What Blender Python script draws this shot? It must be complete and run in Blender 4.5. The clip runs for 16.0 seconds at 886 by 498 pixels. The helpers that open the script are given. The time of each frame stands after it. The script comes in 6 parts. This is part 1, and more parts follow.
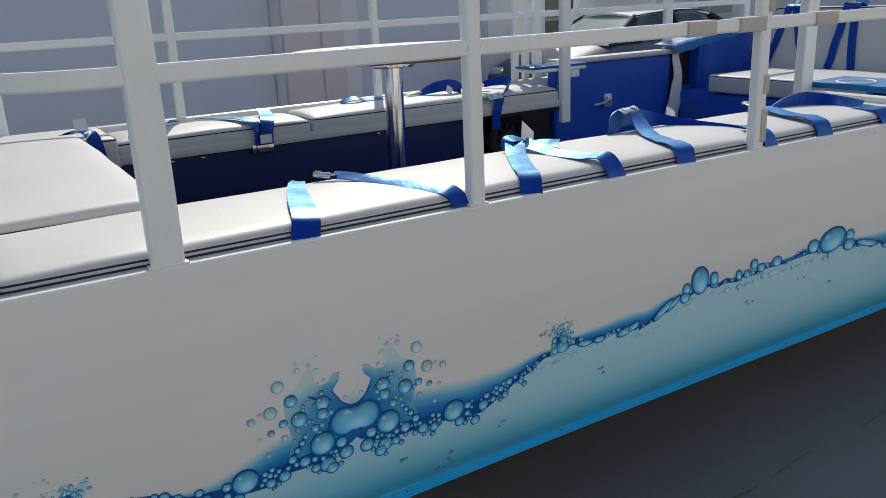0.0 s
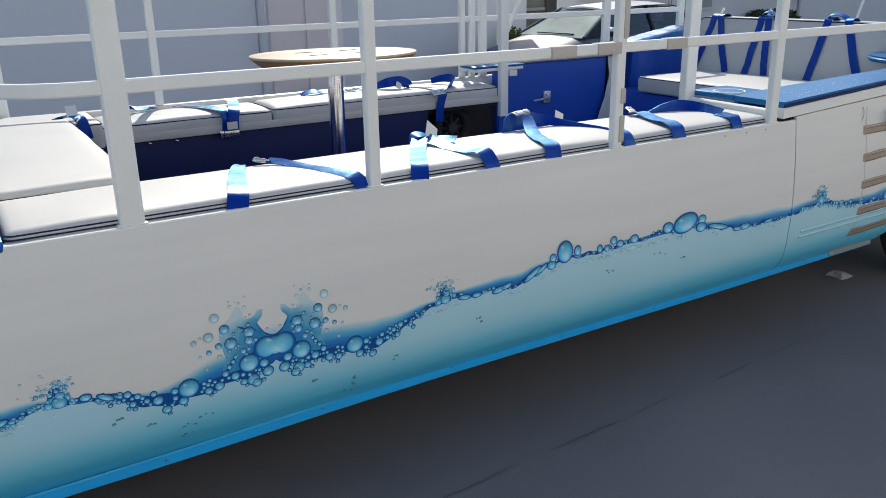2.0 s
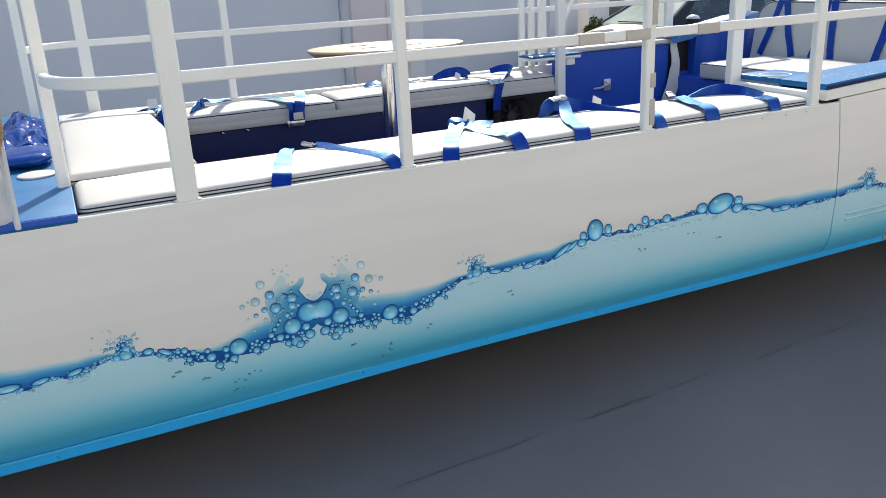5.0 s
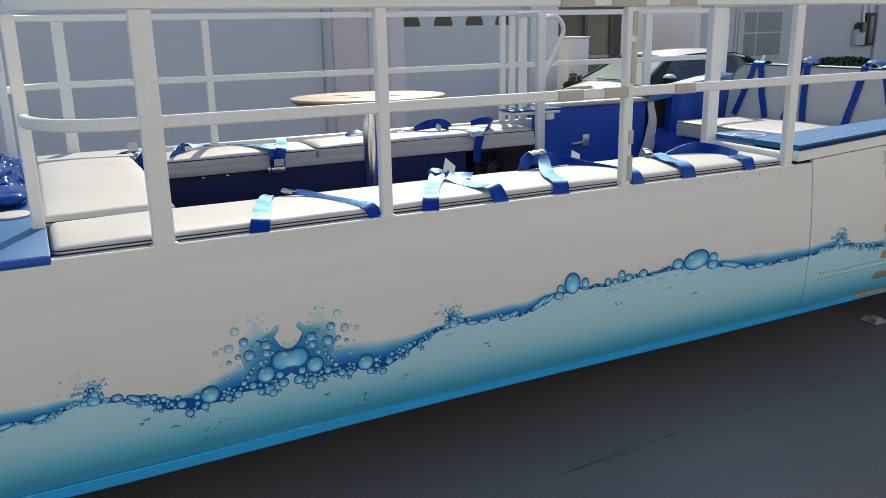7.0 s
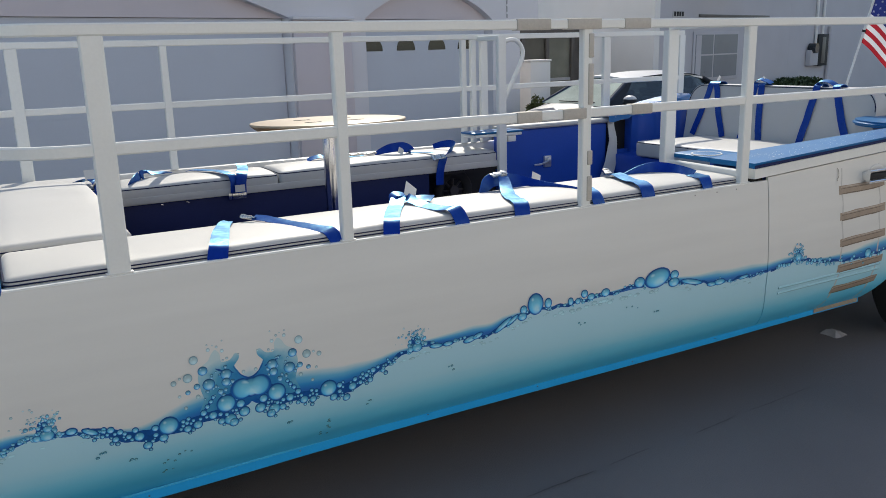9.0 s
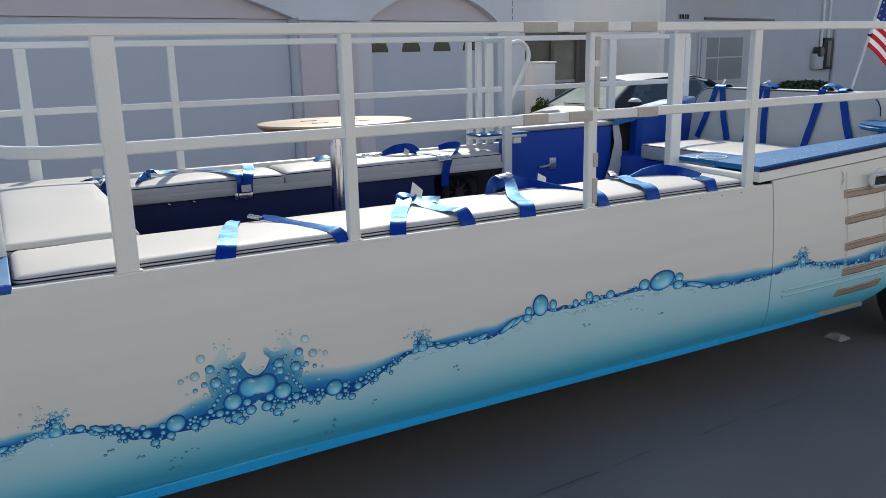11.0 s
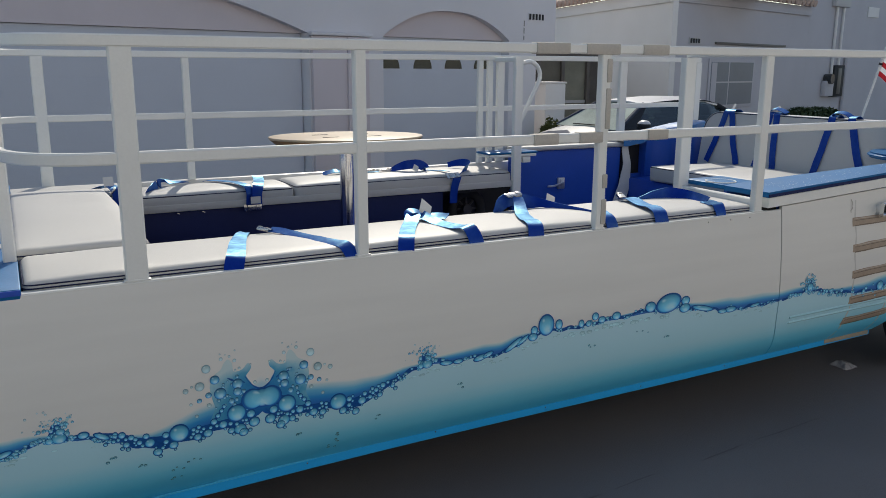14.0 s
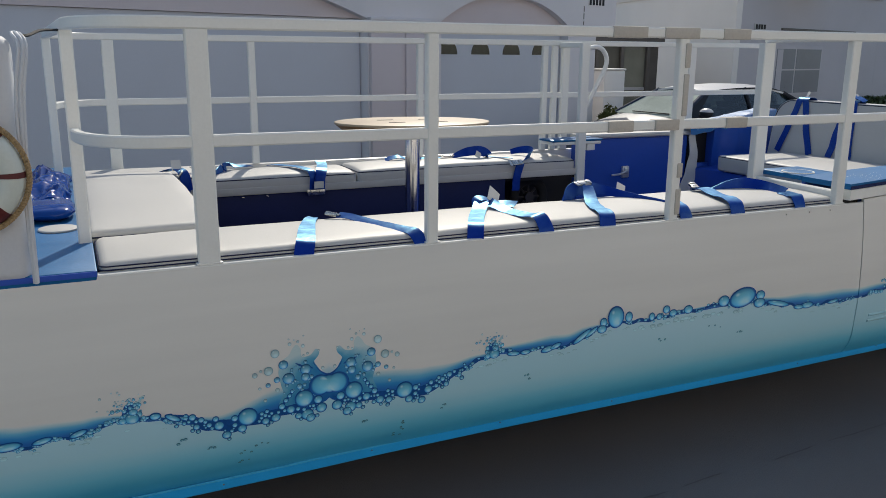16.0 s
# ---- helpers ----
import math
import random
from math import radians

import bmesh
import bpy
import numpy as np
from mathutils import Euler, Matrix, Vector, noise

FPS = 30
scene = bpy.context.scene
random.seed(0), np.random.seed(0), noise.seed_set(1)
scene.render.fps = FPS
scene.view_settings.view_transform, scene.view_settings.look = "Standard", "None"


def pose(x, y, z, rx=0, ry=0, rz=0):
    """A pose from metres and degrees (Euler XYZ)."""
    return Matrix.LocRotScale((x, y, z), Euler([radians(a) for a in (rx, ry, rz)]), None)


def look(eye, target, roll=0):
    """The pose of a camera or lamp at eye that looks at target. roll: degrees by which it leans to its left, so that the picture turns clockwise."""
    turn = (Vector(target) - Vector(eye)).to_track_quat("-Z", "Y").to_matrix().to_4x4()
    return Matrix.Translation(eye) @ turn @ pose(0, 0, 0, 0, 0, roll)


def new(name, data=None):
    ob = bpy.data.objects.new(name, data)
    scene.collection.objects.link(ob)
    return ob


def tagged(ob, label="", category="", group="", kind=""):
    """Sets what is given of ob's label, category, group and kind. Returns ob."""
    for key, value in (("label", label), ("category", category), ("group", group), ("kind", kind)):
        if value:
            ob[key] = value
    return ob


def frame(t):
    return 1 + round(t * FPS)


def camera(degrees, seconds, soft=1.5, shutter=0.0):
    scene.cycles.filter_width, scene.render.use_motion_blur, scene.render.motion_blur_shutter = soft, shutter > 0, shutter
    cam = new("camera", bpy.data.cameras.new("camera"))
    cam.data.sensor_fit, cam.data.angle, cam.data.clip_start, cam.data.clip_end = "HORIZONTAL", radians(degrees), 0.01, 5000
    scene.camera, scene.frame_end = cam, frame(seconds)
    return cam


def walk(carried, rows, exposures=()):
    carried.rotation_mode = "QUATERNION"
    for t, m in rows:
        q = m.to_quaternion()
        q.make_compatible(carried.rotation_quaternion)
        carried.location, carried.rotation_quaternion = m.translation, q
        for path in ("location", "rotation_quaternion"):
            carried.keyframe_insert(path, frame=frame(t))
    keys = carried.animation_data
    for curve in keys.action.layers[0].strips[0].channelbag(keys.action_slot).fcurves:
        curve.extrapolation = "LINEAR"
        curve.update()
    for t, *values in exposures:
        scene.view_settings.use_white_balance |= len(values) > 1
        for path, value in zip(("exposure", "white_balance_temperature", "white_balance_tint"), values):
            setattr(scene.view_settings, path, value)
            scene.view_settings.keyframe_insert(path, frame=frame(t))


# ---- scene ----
cam = camera(57.4, 16.0, soft=0.6)
PATH = [
    (0, (-0.257, -1.41, 1.435), (0.727, 0.227, 0.839), -2.6),
    (0.5, (-0.085, -1.658, 1.463), (0.778, 0.057, 0.903), -1.6),
    (1, (-0.172, -1.846, 1.525), (0.767, -0.186, 0.923), -0.8),
    (1.5, (-0.303, -1.917, 1.558), (0.703, -0.304, 0.936), -0.2),
    (2, (-0.316, -1.988, 1.559), (0.676, -0.372, 0.922), -1.0),
    (2.5, (-0.226, -2.128, 1.558), (0.703, -0.481, 0.906), -1.6),
    (3, (-0.178, -2.245, 1.541), (0.685, -0.564, 0.887), -2.7),
    (3.5, (-0.222, -2.266, 1.555), (0.603, -0.568, 0.894), -3.3),
    (4, (-0.244, -2.256, 1.56), (0.563, -0.547, 0.905), -3.4),
    (6.5, (-0.248, -2.239, 1.555), (0.55, -0.51, 0.94), -2.2),
    (7, (-0.247, -2.24, 1.561), (0.615, -0.515, 1.031), -1.1),
    (7.5, (-0.241, -2.24, 1.564), (0.669, -0.525, 1.083), -0.8),
    (8, (-0.234, -2.243, 1.562), (0.695, -0.536, 1.086), -0.8),
    (8.5, (-0.232, -2.243, 1.56), (0.707, -0.543, 1.086), -1.3),
    (9, (-0.226, -2.242, 1.558), (0.714, -0.542, 1.081), -1.6),
    (11.5, (-0.242, -2.251, 1.561), (0.692, -0.546, 1.088), -1.2),
    (12, (-0.224, -2.245, 1.561), (0.722, -0.545, 1.098), -1.0),
    (12.5, (-0.227, -2.239, 1.56), (0.721, -0.535, 1.117), -0.5),
    (13, (-0.234, -2.245, 1.563), (0.714, -0.54, 1.123), 0.0),
    (13.5, (-0.236, -2.246, 1.562), (0.707, -0.537, 1.125), 0.2),
    (14, (-0.249, -2.251, 1.563), (0.677, -0.532, 1.129), 0.2),
    (14.5, (-0.247, -2.248, 1.562), (0.666, -0.524, 1.122), -0.3),
    (15, (-0.238, -2.242, 1.558), (0.663, -0.514, 1.107), -1.0),
    (15.5, (-0.246, -2.23, 1.559), (0.629, -0.49, 1.105), -0.6),
    (16, (-0.282, -2.186, 1.556), (0.529, -0.418, 1.09), 0.4),
]
EXPOSURES = [(0, 0.14, 6660, 7), (0.5, -0.17, 6600, 7), (1, 0.52, 6640, 7), (1.5, 0.56, 6650, 7), (2, 0.5, 6650, 7), (2.5, 0.65, 6700, 7), (3, 0.84, 6780, 7), (3.5, 0.88, 6830, 7), (4, 0.87, 6880, 7), (6.5, 0.91, 7030, 7), (7, 0.4, 7030, 7), (7.5, -0.01, 7020, 7), (8, 0.02, 7040, 7), (8.5, 0.26, 6950, 7), (9, 0.34, 6800, 7), (11.5, 0.24, 6650, 7), (12, -0.05, 6635, 7), (12.5, 0.06, 6620, 7), (13.5, 0, 6770, 7), (14.5, 0, 6860, 7), (15, 0.02, 6870, 7), (15.5, 0.09, 6870, 7), (16, 0.0, 6870, 7)]
walk(cam, [(t, look(eye, target, roll)) for t, eye, target, roll in PATH], EXPOSURES)


# ---- sky and sun ----
SUN_AZ, SUN_EL = 27.0, 40.0          # degrees from +y towards +x, and above the horizon
world = bpy.data.worlds.new("sky")
scene.world = world
world.use_nodes = True
wn = world.node_tree.nodes
sky = wn.new("ShaderNodeTexSky")
sky.sky_type, sky.sun_disc = "NISHITA", False
sky.sun_elevation, sky.sun_rotation = radians(SUN_EL), radians(SUN_AZ)
world.node_tree.links.new(sky.outputs[0], wn["Background"].inputs[0])
wn["Background"].inputs[1].default_value = 0.15
sun_data = bpy.data.lights.new("sun", "SUN")
sun_data.energy, sun_data.angle, sun_data.color = 3.15, radians(0.53), (1.0, 0.94, 0.86)
sun = new("sun", sun_data)
aim = Vector((math.sin(radians(SUN_AZ)) * math.cos(radians(SUN_EL)), math.cos(radians(SUN_AZ)) * math.cos(radians(SUN_EL)), math.sin(radians(SUN_EL))))
sun.matrix_world = look(aim * 30, (0, 0, 0))


# ---- materials ----
def material(name, color, rough=0.5, metal=0.0, vary=0.06, scale=6.0, fine=120.0, bump=0.0, bump_scale=200.0, coat=0.0, spec=0.5, sheen=0.0, tint=(1, 1, 1)):
    """A painted, cloth or stone surface: two scales of variation in colour and roughness, with fine relief."""
    m = bpy.data.materials.new(name)
    m.use_nodes = True
    n, l = m.node_tree.nodes, m.node_tree.links
    p = n["Principled BSDF"]
    co = n.new("ShaderNodeTexCoord")
    big = n.new("ShaderNodeTexNoise")
    big.inputs["Scale"].default_value, big.inputs["Detail"].default_value = scale, 5
    small = n.new("ShaderNodeTexNoise")
    small.inputs["Scale"].default_value, small.inputs["Detail"].default_value = fine, 3
    for t in (big, small):
        l.new(co.outputs["Object"], t.inputs["Vector"])
    add = n.new("ShaderNodeMath")
    add.operation = "ADD"
    l.new(big.outputs["Fac"], add.inputs[0])
    l.new(small.outputs["Fac"], add.inputs[1])
    rng = n.new("ShaderNodeMapRange")
    rng.inputs[1].default_value, rng.inputs[2].default_value = 0.4, 1.6
    rng.inputs[3].default_value, rng.inputs[4].default_value = 1 - vary, 1 + vary
    l.new(add.outputs[0], rng.inputs[0])
    mul = n.new("ShaderNodeVectorMath")
    mul.operation = "SCALE"
    mul.inputs[0].default_value = color
    l.new(rng.outputs[0], mul.inputs["Scale"])
    l.new(mul.outputs[0], p.inputs["Base Color"])
    rr = n.new("ShaderNodeMapRange")
    rr.inputs[1].default_value, rr.inputs[2].default_value = 0.0, 1.0
    rr.inputs[3].default_value, rr.inputs[4].default_value = max(rough - 0.08, 0.02), min(rough + 0.08, 1)
    l.new(big.outputs["Fac"], rr.inputs[0])
    l.new(rr.outputs[0], p.inputs["Roughness"])
    p.inputs["Metallic"].default_value = metal
    p.inputs["Specular IOR Level"].default_value = spec
    p.inputs["Coat Weight"].default_value = coat
    p.inputs["Coat Roughness"].default_value = 0.1 if coat > 0.6 else 0.32
    p.inputs["Sheen Weight"].default_value = sheen
    p.inputs["Sheen Roughness"].default_value = 0.35
    p.inputs["Sheen Tint"].default_value = (*tint, 1)
    if bump:
        t = n.new("ShaderNodeTexNoise")
        t.inputs["Scale"].default_value, t.inputs["Detail"].default_value = bump_scale, 4
        l.new(co.outputs["Object"], t.inputs["Vector"])
        b = n.new("ShaderNodeBump")
        b.inputs["Strength"].default_value, b.inputs["Distance"].default_value = bump, 0.004
        l.new(t.outputs["Fac"], b.inputs["Height"])
        l.new(b.outputs[0], p.inputs["Normal"])
    return m


RAIL = material("rail_paint", (0.81, 0.81, 0.765), 0.38, vary=0.05, coat=0.3)
TAPE = material("tan_tape", (0.53, 0.49, 0.43), 0.75, vary=0.14, bump=0.3)
VINYL = material("white_vinyl", (0.53, 0.522, 0.50), 0.5, vary=0.04, scale=3, bump=0.15, bump_scale=350, spec=0.35)
PIPING = material("navy_piping", (0.008, 0.013, 0.05), 0.45, spec=0.25)
WRAP = material("white_wrap", (0.72, 0.70, 0.66), 0.35, vary=0.015, scale=2, coat=0.3)
NAVY = material("navy_vinyl", (0.008, 0.017, 0.085), 0.5, vary=0.15, bump=0.15, spec=0.2)
ROYAL = material("royal_blue_panel", (0.009, 0.075, 0.46), 0.45, vary=0.1, bump=0.1)
DECK = material("blue_deck_vinyl", (0.008, 0.122, 0.315), 0.36, vary=0.2, scale=9, bump=0.07, bump_scale=60, spec=0.28)
BELT = material("blue_webbing", (0.002, 0.027, 0.28), 0.5, vary=0.12, scale=40, bump=0.3, bump_scale=45, spec=0.05)
# the weave's silky gloss: cyan glints where the sun grazes it
bn, bl = BELT.node_tree.nodes, BELT.node_tree.links
silk = bn.new("ShaderNodeBsdfGlossy")
bl.new(bn["Principled BSDF"].inputs["Normal"].links[0].from_socket, silk.inputs["Normal"])
silk.inputs["Color"].default_value, silk.inputs["Roughness"].default_value = (0.34, 0.78, 1.0, 1), 0.36
blend = bn.new("ShaderNodeMixShader")
weave = bn.new("ShaderNodeTexNoise")
weave.inputs["Scale"].default_value, weave.inputs["Detail"].default_value = 55, 2
wco = bn.new("ShaderNodeTexCoord")
bl.new(wco.outputs["Object"], weave.inputs["Vector"])
wr = bn.new("ShaderNodeMapRange")
wr.inputs[1].default_value, wr.inputs[2].default_value, wr.inputs[3].default_value, wr.inputs[4].default_value = 0.35, 0.65, 0.23, 0.33
bl.new(weave.outputs["Fac"], wr.inputs[0])
face = bn.new("ShaderNodeLayerWeight")
face.inputs[0].default_value = 0.5
gloss = bn.new("ShaderNodeMath")
gloss.operation = "MULTIPLY"
bl.new(face.outputs["Facing"], gloss.inputs[0])
bl.new(wr.outputs[0], gloss.inputs[1])
bl.new(gloss.outputs[0], blend.inputs[0])
bl.new(bn["Principled BSDF"].outputs[0], blend.inputs[1])
bl.new(silk.outputs[0], blend.inputs[2])
bl.new(blend.outputs[0], bn["Material Output"].inputs[0])
BELT.node_tree.nodes["Principled BSDF"].inputs["Specular Tint"].default_value = (0.6, 0.88, 1.0, 1)
DECK.node_tree.nodes["Principled BSDF"].inputs["Specular Tint"].default_value = (0.5, 0.8, 1.0, 1)
CHROME = material("chrome", (0.80, 0.80, 0.80), 0.13, metal=1.0, vary=0.02)
SATIN = material("satin_chrome", (0.66, 0.67, 0.68), 0.42, metal=0.8, vary=0.06)
BUCKLE = material("buckle_steel", (0.55, 0.55, 0.54), 0.25, metal=1.0, vary=0.1)
TAG = material("belt_tag", (0.68, 0.67, 0.63), 0.7, vary=0.06)
WOOD = material("birch_top", (0.49, 0.375, 0.245), 0.4, vary=0.12, scale=14, coat=0.3)
WOOD_DARK = material("table_rim_wood", (0.42, 0.24, 0.10), 0.5, vary=0.15, scale=20)
# for black parts, and as painted shade in gaps and recesses
BLACK = material("black_and_gap_shade", (0.012, 0.012, 0.014), 0.7, vary=0.2)
SILL = material("sill_blue", (0.017, 0.38, 0.79), 0.42, vary=0.08, spec=0.25)
ASPHALT = material("asphalt", (0.178, 0.171, 0.176), 0.9, vary=0.3, scale=0.8, fine=180, bump=0.6, bump_scale=220, spec=0.2)
STUCCO = material("stucco", (0.735, 0.71, 0.73), 0.95, vary=0.08, scale=1.2, bump=0.5, bump_scale=90)
STUCCO_GREY = material("grey_stucco", (0.55, 0.535, 0.56), 0.95, vary=0.10, scale=1.2, bump=0.5, bump_scale=90)
STUCCO_PALE = material("pale_stucco", (0.84, 0.815, 0.78), 0.95, vary=0.07, scale=1.0, bump=0.5, bump_scale=90)
GARAGE = material("garage_door_paint", (0.58, 0.60, 0.66), 0.6, vary=0.05, scale=1.5)
TRIM = material("house_trim", (0.66, 0.585, 0.60), 0.85, vary=0.07, scale=2)
GLASS_DARK = material("dark_window_glass", (0.02, 0.024, 0.028), 0.08, vary=0.2, spec=0.8)
FRAME = material("window_frame", (0.5, 0.5, 0.5), 0.5)
TYRE = material("tyre_rubber", (0.018, 0.018, 0.019), 0.85, vary=0.2, bump=0.3)
LEAF = material("hedge_leaf", (0.045, 0.075, 0.025), 0.6, vary=0.4, scale=30)
TILE = material("clay_roof_tile", (0.52, 0.38, 0.31), 0.85, vary=0.35, scale=8)
GATE = material("dark_gate", (0.12, 0.11, 0.10), 0.5, vary=0.5, scale=3)


# ---- mesh helpers ----
def part(name, bm, mat, parent=None, label="", smooth=True, angle=40):
    me = bpy.data.meshes.new(name)
    bmesh.ops.recalc_face_normals(bm, faces=bm.faces)
    bm.to_mesh(me)
    bm.free()
    for m in (mat if isinstance(mat, (list, tuple)) else [mat]):
        me.materials.append(m)
    ob = new(name, me)
    if smooth:
        for f in me.polygons:
            f.use_smooth = True
        me.set_sharp_from_angle(angle=radians(angle))
    if parent:
        ob.parent = parent
    if label:
        tagged(ob, label)
    return ob


def thing(name, label, category, group="", kind="", at=(0, 0, 0)):
    ob = new(name)
    ob.empty_display_size = 0.1
    ob.location = at
    return tagged(ob, label, category, group, kind)


def box(x0, x1, y0, y1, z0, z1, bevel=0.0, seg=2, bm=None):
    own = bmesh.new()
    bmesh.ops.create_cube(own, size=1)
    for v in own.verts:
        v.co = Vector(((x0 + x1) / 2 + v.co.x * (x1 - x0), (y0 + y1) / 2 + v.co.y * (y1 - y0), (z0 + z1) / 2 + v.co.z * (z1 - z0)))
    if bevel:
        bmesh.ops.bevel(own, geom=own.edges[:], offset=bevel, segments=seg, affect="EDGES", profile=0.5)
    if bm is None:
        return own
    merge(bm, own)
    return bm


def merge(bm, other):
    me = bpy.data.meshes.new("joined")
    other.to_mesh(me)
    other.free()
    bm.from_mesh(me)
    bpy.data.meshes.remove(me)


def thicken(bm, depth):
    """Gives an open sheet its thickness, along one direction."""
    made = bmesh.ops.extrude_face_region(bm, geom=bm.faces[:], use_keep_orig=True)
    bmesh.ops.translate(bm, verts=[v for v in made["geom"] if isinstance(v, bmesh.types.BMVert)], vec=Vector(depth))
    bmesh.ops.recalc_face_normals(bm, faces=bm.faces[:])


def rect(w, h, c=0.004):
    """A rectangular section with chamfered corners, across and up."""
    a, b = w / 2, h / 2
    return [(-a + c, -b), (a - c, -b), (a, -b + c), (a, b - c), (a - c, b), (-a + c, b), (-a, b - c), (-a, -b + c)]


def ring(r, n=12):
    return [(r * math.cos(2 * math.pi * k / n), r * math.sin(2 * math.pi * k / n)) for k in range(n)]


def sweep(pts, prof, up=(0, 0, 1), closed=False, bm=None):
    """A section carried along a line."""
    bm = bm or bmesh.new()
    pts = [Vector(p) for p in pts]
    loops = []
    for k, p in enumerate(pts):
        a = pts[k - 1] if k or closed else p
        b = pts[(k + 1) % len(pts)] if k + 1 < len(pts) or closed else p
        t = (b - a).normalized()
        side = t.cross(Vector(up))
        side = side.normalized() if side.length > 1e-4 else Vector((1, 0, 0))
        over = side.cross(t)
        loops.append([bm.verts.new(p + side * u + over * v) for u, v in prof])
    m = len(prof)
    for k in range(len(loops) - (0 if closed else 1)):
        a, b = loops[k], loops[(k + 1) % len(loops)]
        for i in range(m):
            bm.faces.new((a[i], a[(i + 1) % m], b[(i + 1) % m], b[i]))
    if not closed:
        bm.faces.new(loops[0][::-1])
        bm.faces.new(loops[-1])
    return bm


def arc(p, q, r, n=6):
    """Points of a curve from p to q by way of the corner r."""
    p, q, r = Vector(p), Vector(q), Vector(r)
    return [p * (1 - s) ** 2 + r * 2 * s * (1 - s) + q * s * s for s in [k / n for k in range(n + 1)]]


def smooth_line(pts, n=6):
    """A Catmull-Rom curve through the points."""
    pts = [Vector(p) for p in pts]
    ext = [pts[0] * 2 - pts[1], *pts, pts[-1] * 2 - pts[-2]]
    out = []
    for k in range(1, len(ext) - 2):
        a, b, c, d = ext[k - 1:k + 3]
        for j in range(n):
            s = j / n
            out.append(0.5 * (2 * b + (c - a) * s + (2 * a - 5 * b + 4 * c - d) * s * s + (3 * b - a - 3 * c + d) * s ** 3))
    return out + [pts[-1]]


def disc(x, y, z, r, h, n=48, bevel=0.0):
    bm = bmesh.new()
    bmesh.ops.create_cone(bm, cap_ends=True, segments=n, radius1=r, radius2=r, depth=h, matrix=Matrix.Translation((x, y, z + h / 2)))
    if bevel:
        bmesh.ops.bevel(bm, geom=[e for e in bm.edges if len(e.link_faces) == 2 and any(len(f.verts) > 4 for f in e.link_faces)], offset=bevel, segments=3, affect="EDGES", profile=0.5)
    return bm


# ---- ground ----
def ground_z(x, y):
    """Level under the boat, falling a little towards the houses."""
    s = min(max((y - 2.5) / 4.0, 0), 1)
    return -0.2 * s * s * (3 - 2 * s)


bm = bmesh.new()
xs = [-400, -60, -20, -8, -4, -2, 0, 2, 4, 6, 8, 12, 20, 60, 400]
ys = [-400, -60, -20, -8, -4, -2, 0, 2, 2.5, 3, 3.5, 4, 4.5, 5, 5.5, 6, 6.5, 8, 12, 20, 60, 400]
grid = [[bm.verts.new((x, y, ground_z(x, y))) for x in xs] for y in ys]
for j in range(len(ys) - 1):
    for i in range(len(xs) - 1):
        bm.faces.new((grid[j][i], grid[j][i + 1], grid[j + 1][i + 1], grid[j + 1][i]))
ground = tagged(part("ground", bm, ASPHALT), "dark grey worn asphalt yard under the boat", "ground", kind="structure")
# an old seam in the asphalt beside the boat, open in places
SEAM_TAR = material("asphalt_seam", (0.125, 0.12, 0.124), 0.9, vary=0.4, scale=14, fine=160, bump=0.5, spec=0.15)
for x0, x1, widest in ((0.45, 1.12, 0.006), (1.26, 1.60, 0.010), (1.66, 1.90, 0.006), (2.12, 2.40, 0.008), (2.46, 2.95, 0.006)):
    bm = bmesh.new()
    rows = []
    n = int((x1 - x0) / 0.02)
    for k in range(n + 1):
        x = x0 + (x1 - x0) * k / n
        y = -0.172 + 0.050 * x + 0.014 * noise.noise(Vector((x * 3, 0, 1))) + 0.006 * noise.noise(Vector((x * 17, 0, 4)))
        w = widest * min(1, 6 * k / n + 0.05, 6 * (n - k) / n + 0.05) * (0.7 + 0.6 * noise.noise(Vector((x * 23, 2, 7))))
        rows.append([bm.verts.new((x, y + d * max(w, 0.001), 0.004)) for d in (-0.5, 0.5)])
    for a, b in zip(rows, rows[1:]):
        bm.faces.new((a[0], b[0], b[1], a[1]))
    part("seam", bm, SEAM_TAR, ground, "dark seam in the asphalt")

# unseen wall added behind the camera; it bounces warm sunlight onto the hull
bm = box(-4, 26, -9.3, -9.0, 0, 7.8)
tagged(part("bounce_wall", bm, material("bounce_wall_sand", (0.675, 0.63, 0.59), 0.95, vary=0.07, scale=1.0, bump=0.4, bump_scale=90), smooth=False), "unseen sand coloured wall added to bounce light onto the boat", "wall", kind="structure")

# ---- boat body ----
boat = thing("boat", "white parade boat on a car body with blue water print", "boat")
SEAM = 2.555
HULL_Z = [0.30, 0.335, 0.37, 0.42, 0.48, 0.55, 0.62, 0.72, 0.84, 0.94, 1.0, 1.1]
HULL_Y = [0.11, 0.072, 0.035, 0.0, -0.024, -0.036, -0.040, -0.036, -0.024, -0.010, 0.0, 0.016]
WAVE = [(-1.6, 0.60), (-0.9, 0.57), (-0.51, 0.588), (-0.47, 0.578), (-0.40, 0.585), (-0.32, 0.588), (-0.27, 0.603), (-0.21, 0.612), (-0.15, 0.600), (-0.09, 0.584), (-0.03, 0.555), (0.03, 0.525), (0.12, 0.53),
        (0.21, 0.55), (0.295, 0.556), (0.339, 0.592), (0.383, 0.556), (0.45, 0.555), (0.55, 0.545), (0.63, 0.545), (0.72, 0.568), (0.80, 0.606), (0.89, 0.630), (1.03, 0.62), (1.17, 0.615),
        (1.28, 0.655), (1.36, 0.672), (1.44, 0.662), (1.50, 0.662), (1.66, 0.671), (1.79, 0.676), (1.95, 0.676), (2.14, 0.636), (2.30, 0.618), (2.54, 0.618), (2.73, 0.645),
        (2.91, 0.607), (3.11, 0.585), (3.40, 0.60), (4.0, 0.58), (5.0, 0.60)]
